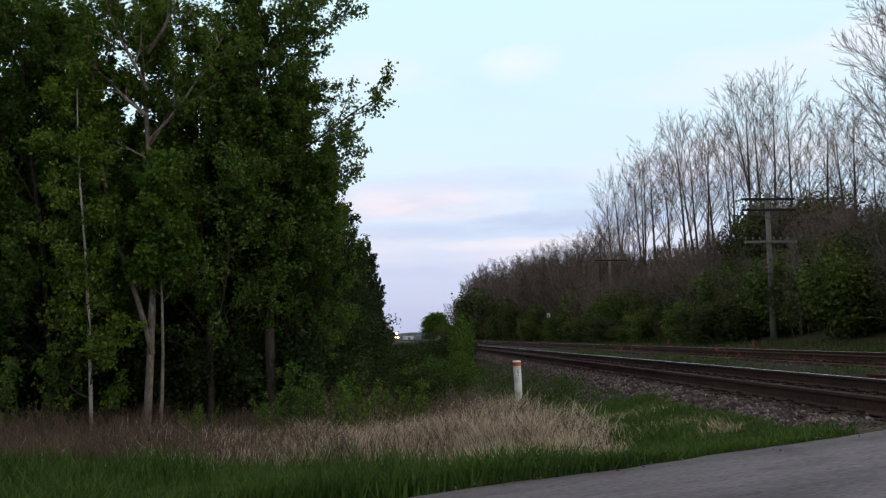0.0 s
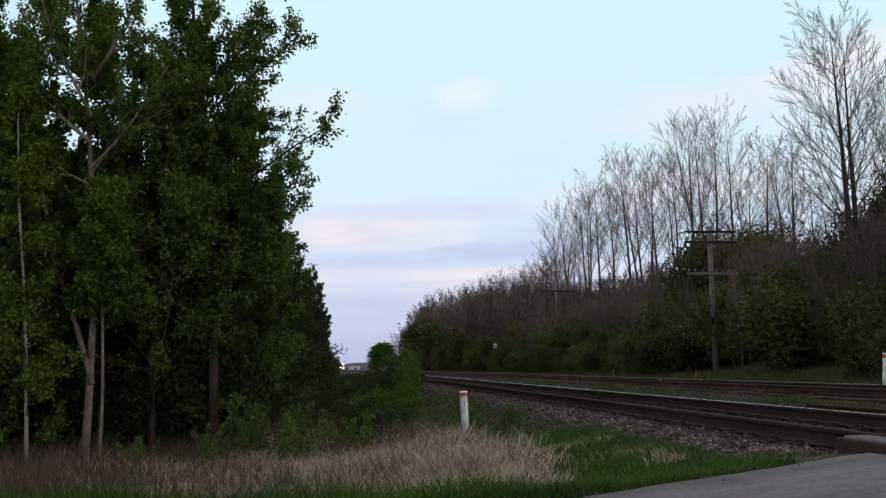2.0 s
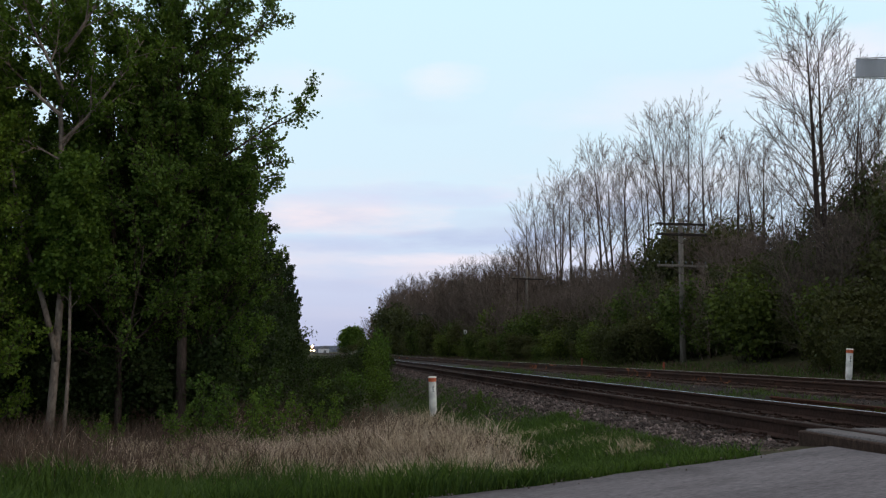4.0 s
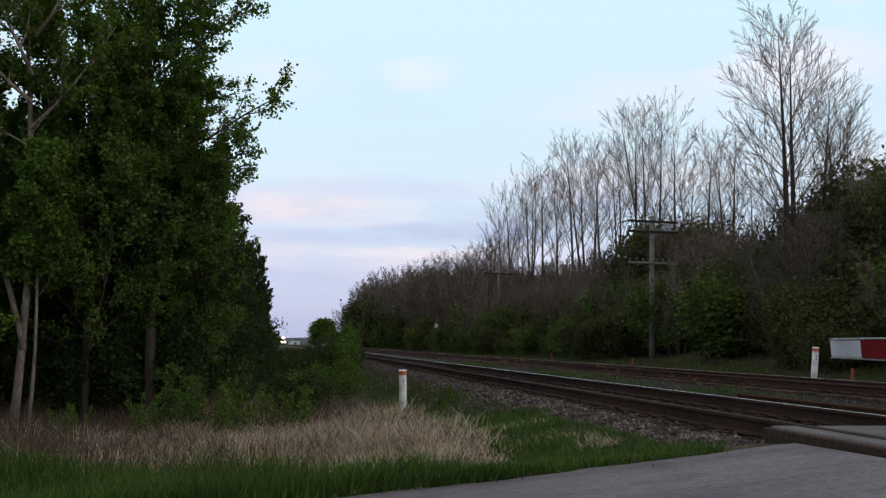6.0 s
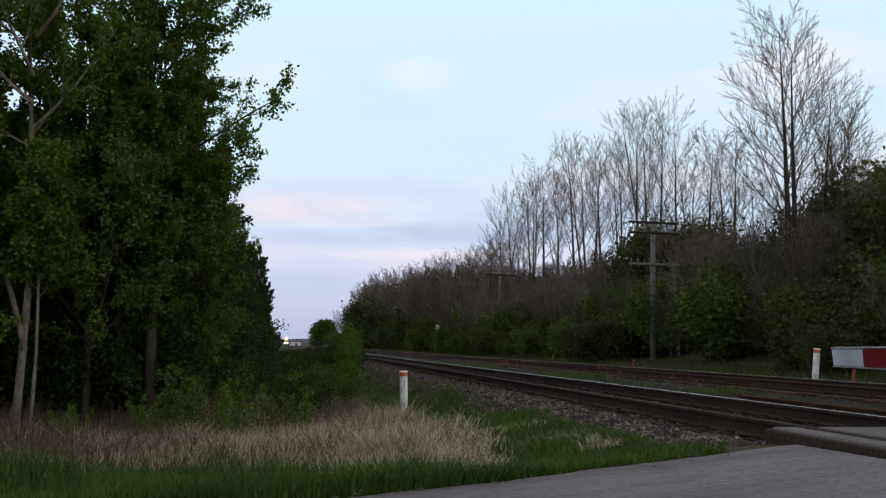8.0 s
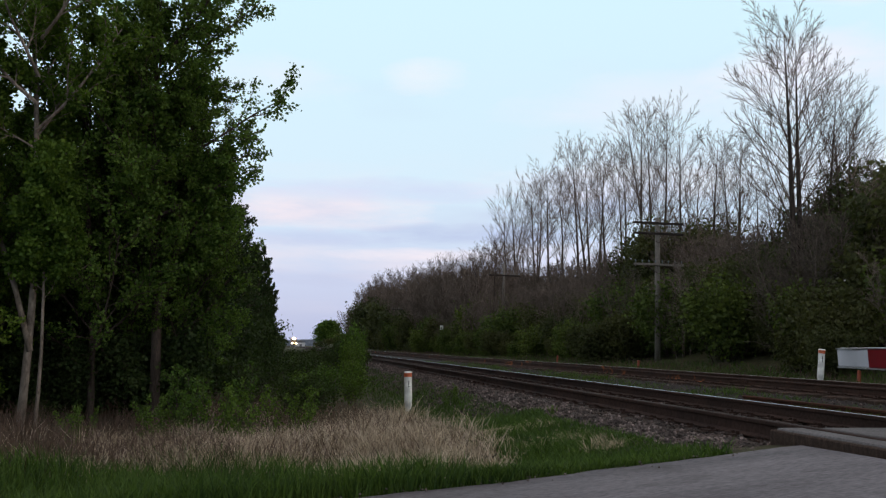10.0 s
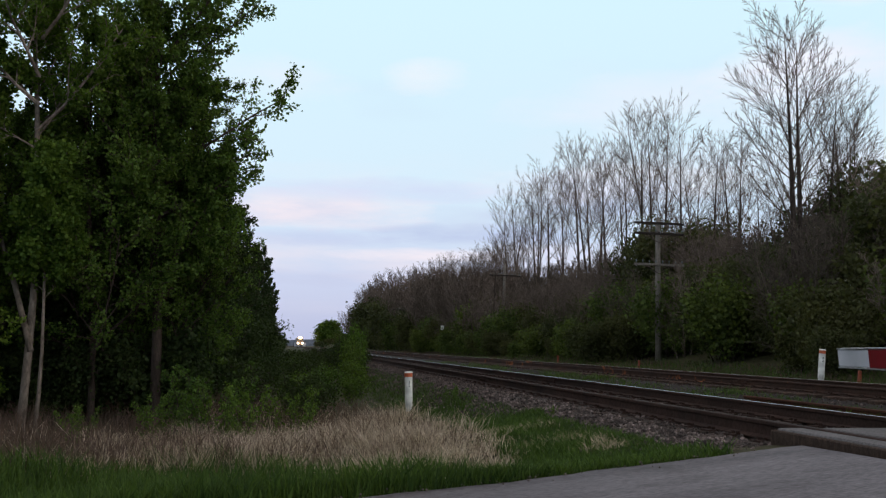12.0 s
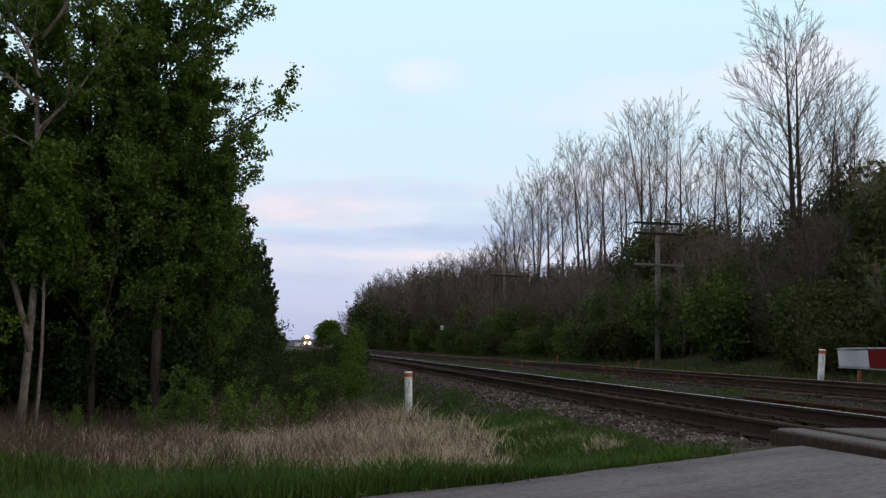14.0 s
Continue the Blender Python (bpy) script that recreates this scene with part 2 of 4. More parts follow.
ROOFM = surface("grey_roof", [(0.3, (0.1, 0.1, 0.11)), (0.7, (0.16, 0.16, 0.17))], 1, 12, 0.8)
# the haze of distance is painted into the ridge's base colour
HAZE = surface("hazed_ridge", [(0.3, (0.13, 0.15, 0.19)), (0.7, (0.17, 0.19, 0.23))], 0.02, 0.2, 1.0)
PETAL = surface("white_blossom", [(0.3, (0.7, 0.7, 0.68)), (0.7, (0.8, 0.8, 0.78))], 4)

# ---------------------------------------------------------------- mesh helpers


class Buf:
    """Collects vertices and faces of one mesh."""

    def __init__(self):
        self.v, self.f = [], []

    def tube(self, pts, radii, sides=6, cap=True):
        base = len(self.v)
        ref = Vector((0.31, 0.95, 0.05))
        for i, (p, r) in enumerate(zip(pts, radii)):
            d = (pts[min(i + 1, len(pts) - 1)] - pts[max(i - 1, 0)])
            d = d.normalized() if d.length > 1e-9 else Vector((0, 0, 1))
            a = d.cross(ref if abs(d.dot(ref)) < 0.95 else Vector((1, 0, 0))).normalized()
            b = d.cross(a)
            for k in range(sides):
                w = 2 * math.pi * k / sides
                self.v.append(p + (a * math.cos(w) + b * math.sin(w)) * r)
        for i in range(len(pts) - 1):
            for k in range(sides):
                q = base + i * sides
                self.f.append((q + k, q + (k + 1) % sides, q + sides + (k + 1) % sides, q + sides + k))
        if cap and sides > 3:
            self.f.append(tuple(base + (len(pts) - 1) * sides + k for k in range(sides)))
            self.f.append(tuple(base + k for k in reversed(range(sides))))

    def box(self, x0, x1, y0, y1, z0, z1):
        b = len(self.v)
        self.v += [Vector(c) for c in ((x0, y0, z0), (x1, y0, z0), (x1, y1, z0), (x0, y1, z0), (x0, y0, z1), (x1, y0, z1), (x1, y1, z1), (x0, y1, z1))]
        self.f += [tuple(b + i for i in q) for q in ((3, 2, 1, 0), (4, 5, 6, 7), (0, 1, 5, 4), (1, 2, 6, 5), (2, 3, 7, 6), (3, 0, 4, 7))]

    def prism(self, profile, ys):
        """A profile of (x, z) swept along y through the stations ys = (x, y, z)."""
        b, n = len(self.v), len(profile)
        for sx, sy, sz in ys:
            self.v += [Vector((sx + px_, sy, sz + pz_)) for px_, pz_ in profile]
        for i in range(len(ys) - 1):
            for k in range(n):
                q = b + i * n
                self.f.append((q + k, q + n + k, q + n + (k + 1) % n, q + (k + 1) % n))
        self.f.append(tuple(b + k for k in range(n)))
        self.f.append(tuple(b + (len(ys) - 1) * n + k for k in reversed(range(n))))

    def mesh(self, name, material, smooth=False):
        me = bpy.data.meshes.new(name)
        me.from_pydata([tuple(v) for v in self.v], [], self.f)
        me.materials.append(material)
        if smooth:
            me.shade_smooth()
        return me


def quads(name, verts, material):
    """A mesh of separate quads from an array (n, 4, 3)."""
    n = len(verts)
    me = bpy.data.meshes.new(name)
    me.vertices.add(n * 4)
    me.vertices.foreach_set("co", np.ascontiguousarray(verts, dtype=np.float32).ravel())
    me.loops.add(n * 4)
    me.loops.foreach_set("vertex_index", np.arange(n * 4, dtype=np.int32))
    me.polygons.add(n)
    me.polygons.foreach_set("loop_start", np.arange(n, dtype=np.int32) * 4)
    me.polygons.foreach_set("loop_total", np.full(n, 4, dtype=np.int32))
    me.update(calc_edges=True)
    me.materials.append(material)
    return me


def part(name, data, parent, label="", m=None):
    ob = new(name, data)
    ob.parent = parent
    if m is not None:
        ob.matrix_basis = m
    if label:
        tagged(ob, label)
    return ob


def bevelled(buf, name, material, width=0.01, segments=1):
    bm = bmesh.new()
    me = buf.mesh(name, material)
    bm.from_mesh(me)
    bmesh.ops.remove_doubles(bm, verts=bm.verts, dist=1e-5)
    bmesh.ops.bevel(bm, geom=list(bm.edges), offset=width, segments=segments, affect="EDGES", clamp_overlap=True)
    bm.to_mesh(me)
    bm.free()
    return me


def lerp_table(x, table):
    return float(np.interp(x, [a for a, _ in table], [b for _, b in table]))


# ---------------------------------------------------------------- the lie of the land
ROAD_Y0, ROAD_Y1 = 0.25, 7.0
ROAD_Z = [(-80, -0.9), (-12, -0.12), (-2, -0.02), (0, 0.03), (3.7, 0.42), (4.06, 0.455), (4.15, 0.47), (12.8, 0.47), (16, 0.42), (30, 0.3), (90, 0.2)]
LAND_Z = [(-900, -2.0), (-60, -0.5), (-4, -0.15), (1, -0.28), (2.2, -0.3), (3.0, 0.03), (3.5, 0.25), (3.85, 0.305), (6.5, 0.29), (7.4, 0.15), (8.8, 0.12),
          (9.7, 0.25), (13.0, 0.27), (13.8, 0.2), (16, 0.32), (18, 0.6), (24, 2.4), (32, 4.6), (60, 6.5), (200, 8.0), (900, 9.0)]
NEAR_C, FAR_C, RAIL_Z, HALF = 5.18, 11.32, 0.51, 0.7525
BEND = [(-4000, 0.0), (250, 0.0), (330, -0.5), (430, -2.9), (528, -8.3), (640, -11.4), (760, -12.5), (850, -12.2), (4000, -12.2)]


NEAR_Z = [(-900, -2.0), (-60, -0.5), (-4, -0.15), (0.3, -0.22), (1.0, -0.1), (1.8, 0.03), (2.5, 0.13), (3.1, 0.19), (3.5, 0.26), (3.85, 0.305), (6.5, 0.29)]


def bend(y):
    """How far the line has swung from its straight by the distance y (smoothed)."""
    return sum(lerp_table(y + d, BEND) for d in (-60, -40, -20, 0, 20, 40, 60)) / 7


RAMP_Z = [(2.8, 0.12), (3.4, 0.28), (3.85, 0.315), (4.3, 0.31), (6.2, 0.31), (8.0, 0.2)]


def profile(x, y):
    """Cross-section of the line: made-up ground beside the crossing, falling to a ditch further on."""
    z = lerp_table(x, LAND_Z)
    if x < 4:
        k = max(0.0, min(1.0, (y - 11) / 8))
        z = lerp_table(x, NEAR_Z) * (1 - k) + z * k
    if 2.8 < x < 8 and y < 9.8:
        lift = max(0.0, min(1.0, (9.6 - y) / 1.6))
        z += max(0.0, lerp_table(x, RAMP_Z) - z) * lift
    return z


def land(x, y):
    x = x - bend(y)
    fall = max(0.0, min(1.0, (y - 350) / 300))
    z = profile(x, y)
    if x > 14:
        z = z * (1 - fall) + 0.2 * fall
    z += 0.05 * noise.noise(Vector((x * 0.35, y * 0.35, 0))) * (0 if 3.2 < x < 13.2 else 1)
    if x < 2.6 or x > 15:
        z += 0.04 * noise.noise(Vector((x * 1.3, y * 1.3, 4)))
    d = max(ROAD_Y0 - y, y - ROAD_Y1)
    k = max(0.0, min(1.0, (d + 0.15) / 1.6))
    k = k * k * (3 - 2 * k)
    if x > 4.0 and d > 0.8:
        k = 1.0
    return (lerp_table(x, ROAD_Z) - 0.05) * (1 - k) + z * k


def steps(parts):
    """Grid lines from (start, stop, step) stretches."""
    out = []
    for a, b, s in parts:
        out += list(np.arange(a, b, s))
    return out


gx = steps([(-3000, -300, 300), (-300, -60, 30), (-60, -12, 4), (-12, 16, 0.3), (16, 40, 1.2), (40, 120, 8), (120, 400, 40), (400, 3300, 300)])
gy = steps([(-600, -60, 60), (-60, -8, 4), (-8, 30, 0.3), (30, 80, 1.0), (80, 300, 8), (300, 900, 25), (900, 4500, 300)])
me = bpy.data.meshes.new("ground")
nx = len(gx)
me.from_pydata([(x, y, land(x, y)) for y in gy for x in gx], [],
               [(j * nx + i, j * nx + i + 1, (j + 1) * nx + i + 1, (j + 1) * nx + i) for j in range(len(gy) - 1) for i in range(nx - 1)])
me.materials.append(SOIL)
me.shade_smooth()
tagged(new("ground", me), "uneven dark soil ground under grass and woods", "ground", kind="structure")

# ---------------------------------------------------------------- road over the tracks
road = tagged(new("road"), "worn grey asphalt road rising to a level crossing", "road", kind="structure")


def edge(x, side):
    """The broken outer edge of the asphalt."""
    return 0.10 * noise.noise(Vector((x * 0.9, side * 7, 1))) + 0.05 * noise.noise(Vector((x * 4.1, side * 3, 2)))


def road_sheet(x0, x1, step):
    b = Buf()
    xs = list(np.arange(x0, x1 + 1e-6, step))
    for x in xs:
        z = lerp_table(x, ROAD_Z)
        y0, y1 = ROAD_Y0 + edge(x, -1), ROAD_Y1 + edge(x, 1)
        ys = [y0 - 0.06, y0] + [y0 + (y1 - y0) * k / 10 for k in range(1, 10)] + [y1, y1 + 0.06]
        for i, y in enumerate(ys):
            c = 0.03 * (1 - ((y - 3.6) / 3.4) ** 2)
            b.v.append(Vector((x, y, z + c - 0.03 - (0.09 if i in (0, len(ys) - 1) else 0))))
    n = 13
    for i in range(len(xs) - 1):
        for k in range(n - 1):
            b.f.append((i * n + k, (i + 1) * n + k, (i + 1) * n + k + 1, i * n + k + 1))
    return b


me = road_sheet(-80, 4.06, 0.1576).mesh("carriageway", ASPHALT, True)
part("carriageway", me, road)
part("carriageway", road_sheet(13.2, 90, 0.6).mesh("carriageway", ASPHALT, True), road)


def panels(c, outer_left, outer_right):
    """Crossing panels along and between the rails of one track."""
    for x0, x1 in ((c - HALF - outer_left, c - HALF - 0.06), (c - HALF + 0.115, c + HALF - 0.115), (c + HALF + 0.06, c + HALF + outer_right)):
        y = 0.2
        while y < 7.0:
            b = Buf()
            b.box(x0, x1, y, y + 2.48, RAIL_Z - 0.16, RAIL_Z - 0.008)
            part("panel", bevelled(b, "panel", PANEL, 0.012), road)
            y += 2.49


panels(NEAR_C, 0.30, 0.62)
panels(FAR_C, 0.62, 0.62)
for k in range(3):
    b = Buf()
    b.box(4.063, 4.126, 0.08 + 2.53 * k, 2.6 + 2.53 * k, 0.28, RAIL_Z - 0.022)
    part("header_timber", bevelled(b, "header_timber", TIE, 0.01), road, "dark creosoted edge timber")
b = Buf()
b.box(NEAR_C + HALF + 0.63, FAR_C - HALF - 0.63, -0.2, 7.15, 0.2, RAIL_Z - 0.012)
part("infill", bevelled(b, "infill", ASPHALT, 0.02), road)

# ---------------------------------------------------------------- tracks
RAIL_PROFILE = [(-0.07, -0.17), (0.07, -0.17), (0.07, -0.158), (0.012, -0.135), (0.012, -0.045), (0.037, -0.035), (0.037, -0.008), (0.030, -0.002),
                (-0.030, -0.002), (-0.037, -0.008), (-0.037, -0.035), (-0.012, -0.045), (-0.012, -0.135), (-0.07, -0.158)]
HEAD_PROFILE = [(-0.022, -0.005), (0.02, -0.005), (0.02, 0.0005), (-0.018, 0.0015), (-0.022, -0.001)]
LINE_Y = steps([(-60, 250, 10), (250, 900, 20)])


def rail_line(c, side):
    return [(c + side * HALF + bend(y), y, RAIL_Z) for y in LINE_Y]


tie_buf = Buf()
tie_buf.box(-1.3, 1.3, -0.115, 0.115, -0.18, 0.0)
TIE_ME = bevelled(tie_buf, "tie", TIE, 0.015)
plate_buf = Buf()
plate_buf.box(-0.17, 0.17, -0.09, 0.09, 0.0, 0.018)
for sx in (-0.09, 0.09):
    for sy in (-0.05, 0.05):
        plate_buf.box(sx - 0.014, sx + 0.014, sy - 0.014, sy + 0.014, 0.015, 0.045)
PLATE_ME = plate_buf.mesh("tie_plate", DARKRUST)
rng = random.Random(5)


def track(c, steel, heads, label, polish_label):
    t = tagged(new("railway_track"), label, "railway track", "main line tracks")
    for side, head in zip((-1, 1), heads):
        b = Buf()
        b.prism(RAIL_PROFILE, rail_line(c, side))
        r = part("rail", b.mesh("rail", steel), t)
        b = Buf()
        b.prism(HEAD_PROFILE, rail_line(c, side))
        part("railhead", b.mesh("railhead", head), r, polish_label)
        for y in (21.3, 33.1, 45.5):
            b = Buf()
            for s in (-1, 1):
                b.box(c + side * HALF + s * 0.026 - 0.012, c + side * HALF + s * 0.026 + 0.012, y - 0.45, y + 0.45, RAIL_Z - 0.13, RAIL_Z - 0.05)
                for k in range(6):
                    b.tube([Vector((c + side * HALF + s * 0.03, y - 0.375 + k * 0.15, RAIL_Z - 0.09)), Vector((c + side * HALF + s * 0.065, y - 0.375 + k * 0.15, RAIL_Z - 0.09))], [0.016, 0.016], 6)
            part("joint_bar", b.mesh("joint_bar", steel), r)
    y = -6.0
    far = Buf()
    while y < 240:
        z = RAIL_Z - 0.185 + rng.uniform(-0.008, 0.006)
        dx, turn = rng.uniform(-0.05, 0.05), rng.uniform(-1.2, 1.2)
        if y < 62:
            part("tie", TIE_ME, t, m=pose(c + dx, y, z, 0, 0, turn))
            if 6.5 < y < 34:
                for side in (-1, 1):
                    part("tie_plate", PLATE_ME, t, m=pose(c + side * HALF, y, z))
        else:
            far.box(c - 1.3 + dx, c + 1.3 + dx, y - 0.115, y + 0.115, z - 0.18, z)
        y += 0.53 + rng.uniform(-0.02, 0.02)
    tagged(part("far_ties", far.mesh("far_ties", TIE), t), kind="stuff")
    return t


track(NEAR_C, DARKRUST, (DARKHEAD, POLISHED), "straight railway track with brown rails, shiny heads and dark wooden ties", "worn running surface")
track(FAR_C, RUST, (DARKHEAD, WORNHEAD), "second railway track with rust-brown rails on dark wooden ties", "dull worn running surface")

# a spare rusty rail lying between the tracks
b = Buf()
b.prism(RAIL_PROFILE, [(8.52, 17.0, 0.32), (8.5, 8.6, 0.325)])
spare = tagged(new("spare_rail", b.mesh("spare_rail", SPARE)), "rusty spare rail lying on the ballast between the tracks", "rail")

# ballast: loose stones over the beds
ico = np.array([(0, 0, 1), (0.9, 0, 0.1), (0.25, 0.85, 0.0), (-0.75, 0.5, 0.1), (-0.7, -0.55, -0.05), (0.3, -0.9, 0.05), (0, 0, -0.8)])
ICO_F = [(0, 1, 2), (0, 2, 3), (0, 3, 4), (0, 4, 5), (0, 5, 1), (6, 2, 1), (6, 3, 2), (6, 4, 3), (6, 5, 4), (6, 1, 5)]


def stones(name, spots, material):
    n = len(spots)
    rs = np.random.RandomState(3)
    q = rs.normal(size=(n, 3, 3))
    q, _ = np.linalg.qr(q)
    size = np.array([s[3] for s in spots])[:, None] * rs.uniform(0.7, 1.3, (n, 3))
    v = np.einsum("nij,nkj->nki", q, ico[None] * size[:, None, :]) + np.array([s[:3] for s in spots])[:, None, :]
    me = bpy.data.meshes.new(name)
    f = (np.array(ICO_F)[None] + (np.arange(n) * 7)[:, None, None]).reshape(-1, 3)
    me.from_pydata(v.reshape(-1, 3).tolist(), [], f.tolist())
    me.materials.append(material)
    return me


def bed_spot(x, y):
    inside = abs(x - NEAR_C) < 1.3 or abs(x - FAR_C) < 1.3
    return profile(x, y) + (0.0 if inside else 0.012)


bed = tagged(new("ballast_bed"), "grey-pink crushed stone ballast sloping from the tracks", "ballast", kind="structure")
for x0, x1, mat in ((2.95, 3.95, GRAVEL), (3.95, 6.75, DUSTY), (6.75, 9.2, STAINED_SHADED), (9.2, 13.3, STAINED_SHADED)):
    b = Buf()
    xs = np.linspace(x0, x1, 14)
    ys = steps([(7.25, 60, 0.5), (60, 260, 10)])
    for y in ys:
        for x in xs:
            b.v.append(Vector((x, y, profile(x, y) + 0.012 + 0.02 * noise.noise(Vector((x * 3, y * 3, 0))) - (0.06 if x in (2.95, 13.3) else 0))))
    n = len(xs)
    b.f = [(j * n + i, j * n + i + 1, (j + 1) * n + i + 1, (j + 1) * n + i) for j in range(len(ys) - 1) for i in range(n - 1)]
    part("bed", b.mesh("bed", mat, True), bed)
spots = []
for i in range(60000):
    y = 7.15 + 40 * rng.random() ** 1.8
    x = rng.uniform(2.75, 7.6) if rng.random() < 0.72 else rng.uniform(9.2, 13.4)
    if x < 3.1 and rng.random() < 0.5 or x > 3.95 and rng.random() < 0.72:
        continue
    spots.append((x, y, profile(x, y) + 0.02 + rng.uniform(-0.005, 0.015), rng.uniform(0.011, 0.028)))
tagged(part("stones", stones("stones", spots, STONE), bed), kind="stuff")
grit = []
for i in range(260):
    x = rng.uniform(-7, 3.7)
    y = ROAD_Y1 + edge(x, 1) + rng.gauss(-0.02, 0.09)
    grit.append((x, y, lerp_table(x, ROAD_Z) - 0.02 + rng.uniform(0, 0.01), rng.choice((0.004, 0.005, 0.006, 0.007, 0.011))))
tagged(new("road_grit", stones("road_grit", grit, STONE1)), "loose pale grit and stones along the road's edge", "gravel", kind="stuff")
one = stones("stone", [(0, 0, 0, 0.04)], STONE1)
for i in range(260):
    x, y = rng.uniform(3.2, 4.0), 8.0 + 9 * rng.random()
    s = rng.uniform(0.4, 0.8)
    ob = part("stone", one, bed, m=pose(x, y, profile(x, y) + 0.03, rng.uniform(0, 360), rng.uniform(0, 360), rng.uniform(0, 360)))
    ob.scale = (s, s, s)

# ---------------------------------------------------------------- marker posts and stakes


def marker_post(x, y, z, h, lean, turn, label):
    t = tagged(new("marker_post"), label, "marker post", "cable marker posts")
    t.matrix_basis = pose(x, y, z, lean[0], lean[1], turn)
    r = 0.08
    b = Buf()
    b.tube([Vector((0, 0, -0.25)), Vector((0, 0, 0.30))], [r * 0.86] * 2, 18)
    part("sleeve", b.mesh("sleeve", WHITE, False), t)
    b = Buf()
    b.tube([Vector((0, 0, 0.24)), Vector((0, 0, 0.245)), Vector((0, 0, h - 0.11))], [r * 0.97, r, r], 18)
    part("tube", b.mesh("tube", WHITE), t)
    b = Buf()
    b.tube([Vector((0, 0, h - 0.109)), Vector((0, 0, h - 0.031))], [r + 0.003] * 2, 18)
    part("band", b.mesh("band", ORANGE), t, "orange warning band")
    b = Buf()
    b.tube([Vector((0, 0, h - 0.03)), Vector((0, 0, h - 0.012)), Vector((0, 0, h))], [r + 0.006, r + 0.006, r * 0.86], 18)
    part("cap", b.mesh("cap", WHITE), t, "domed white cap")
    b = Buf()
    for k, (zz, w) in enumerate(((h - 0.20, 0.020), (h - 0.235, 0.026), (h - 0.27, 0.018), (h - 0.305, 0.026))):
        b.box(0.012 - w / 2, 0.012 + w / 2, -r - 0.003, -r + 0.006, zz - 0.011, zz + 0.011)
    part("print", b.mesh("print", INK), t, "small black printed marks")
    return t


marker_post(2.5, 19.85, -0.32, 0.955, (0, -1.6), -6, "white plastic marker post with an orange band among dry grass")
marker_post(12.95, 21.85, 0.27, 0.955, (0, 4.5), -22, "white plastic marker post with an orange band beside the rusty track")


def stake(x, y, z, h):
    b = Buf()
    b.tube([Vector((0, 0, -0.1)), Vector((0, 0, h)), Vector((0, 0, h + 0.015))], [0.05, 0.05, 0.03], 10)
    t = tagged(new("stake", b.mesh("stake", FADED)), "short orange plastic stake in the grass beside the tracks", "stake", "orange stakes")
    t.matrix_basis = pose(x, y, z, 2, 3, 0)


stake(14.6, 22.8, 0.25, 0.42)
stake(15.2, 40.2, 0.25, 0.42)
stake(14.9, 52.0, 0.25, 0.5)

# ---------------------------------------------------------------- telegraph poles


def telegraph_pole(x, y, h, arms, label, turn=0.0):
    t = tagged(new("telegraph_pole"), label, "utility pole", "telegraph poles")
    t.matrix_basis = pose(x, y, land(x, y) - 0.1, 0, 0.4, turn)
    b = Buf()
    b.tube([Vector((0, 0, -0.4)), Vector((0, 0, h * 0.5)), Vector((0, 0, h - 0.05)), Vector((0, 0, h))], [0.16, 0.135, 0.11, 0.06], 12)
    part("shaft", b.mesh("shaft", POLEWOOD, True), t)
    for z, w, mat in arms:
        b = Buf()
        b.box(-w / 2, w / 2, -0.21, -0.11, z - 0.055, z + 0.055)
        a = part("crossarm", bevelled(b, "crossarm", mat, 0.008), t)
        for k in range(8):
            px_ = -w / 2 + 0.1 + (w - 0.2) * k / 7
            b = Buf()
            b.tube([Vector((px_, -0.16, z + 0.05)), Vector((px_, -0.16, z + 0.13)), Vector((px_, -0.16, z + 0.14)), Vector((px_, -0.16, z + 0.2)), Vector((px_, -0.16, z + 0.22))], [0.015, 0.015, 0.04, 0.035, 0.015], 8)
            part("insulator", b.mesh("insulator", GLASSY), a)
        for s in (-1, 1):
            b = Buf()
            b.tube([Vector((s * w * 0.26, -0.115, z - 0.04)), Vector((0, -0.12, z - 0.45))], [0.014, 0.014], 5)
            part("brace", b.mesh("brace", DARKBARK), a)
    return t


telegraph_pole(17.8, 44.4, 7.2, [(6.9, 2.6, ARMWOOD), (6.38, 2.6, ARMWOOD), (4.85, 2.6, POLEWOOD)], "tall weathered wooden telegraph pole with three crossarms", 2)
telegraph_pole(19.5, 86.0, 8.0, [(6.9, 3.0, ARMWOOD), (4.3, 2.8, POLEWOOD)], "old wooden telegraph pole with crossarms among trees", 5)
telegraph_pole(17.0, 150.0, 7.0, [(6.6, 2.2, ARMWOOD)], "distant old telegraph pole against the woods", 0)


def mile_board(x, y):
    t = tagged(new("track_sign"), "small white sign on a thin post beside the tracks", "sign")
    t.matrix_basis = pose(x, y, land(x, y))
    b = Buf()
    b.tube([Vector((0, 0, -0.2)), Vector((0, 0, 3.0))], [0.035, 0.035], 8)
    part("post", b.mesh("post", ARMWOOD), t)
    b = Buf()
    b.box(-0.17, 0.17, -0.08, -0.055, 2.6, 3.05)
    part("plate", bevelled(b, "plate", WHITE, 0.008), t, "white painted plate")
    b = Buf()
    b.box(-0.04, 0.04, -0.086, -0.08, 2.7, 2.95)
    part("print", b.mesh("print", INK), t, "dark bar of print")


mile_board(15.5, 97.0)

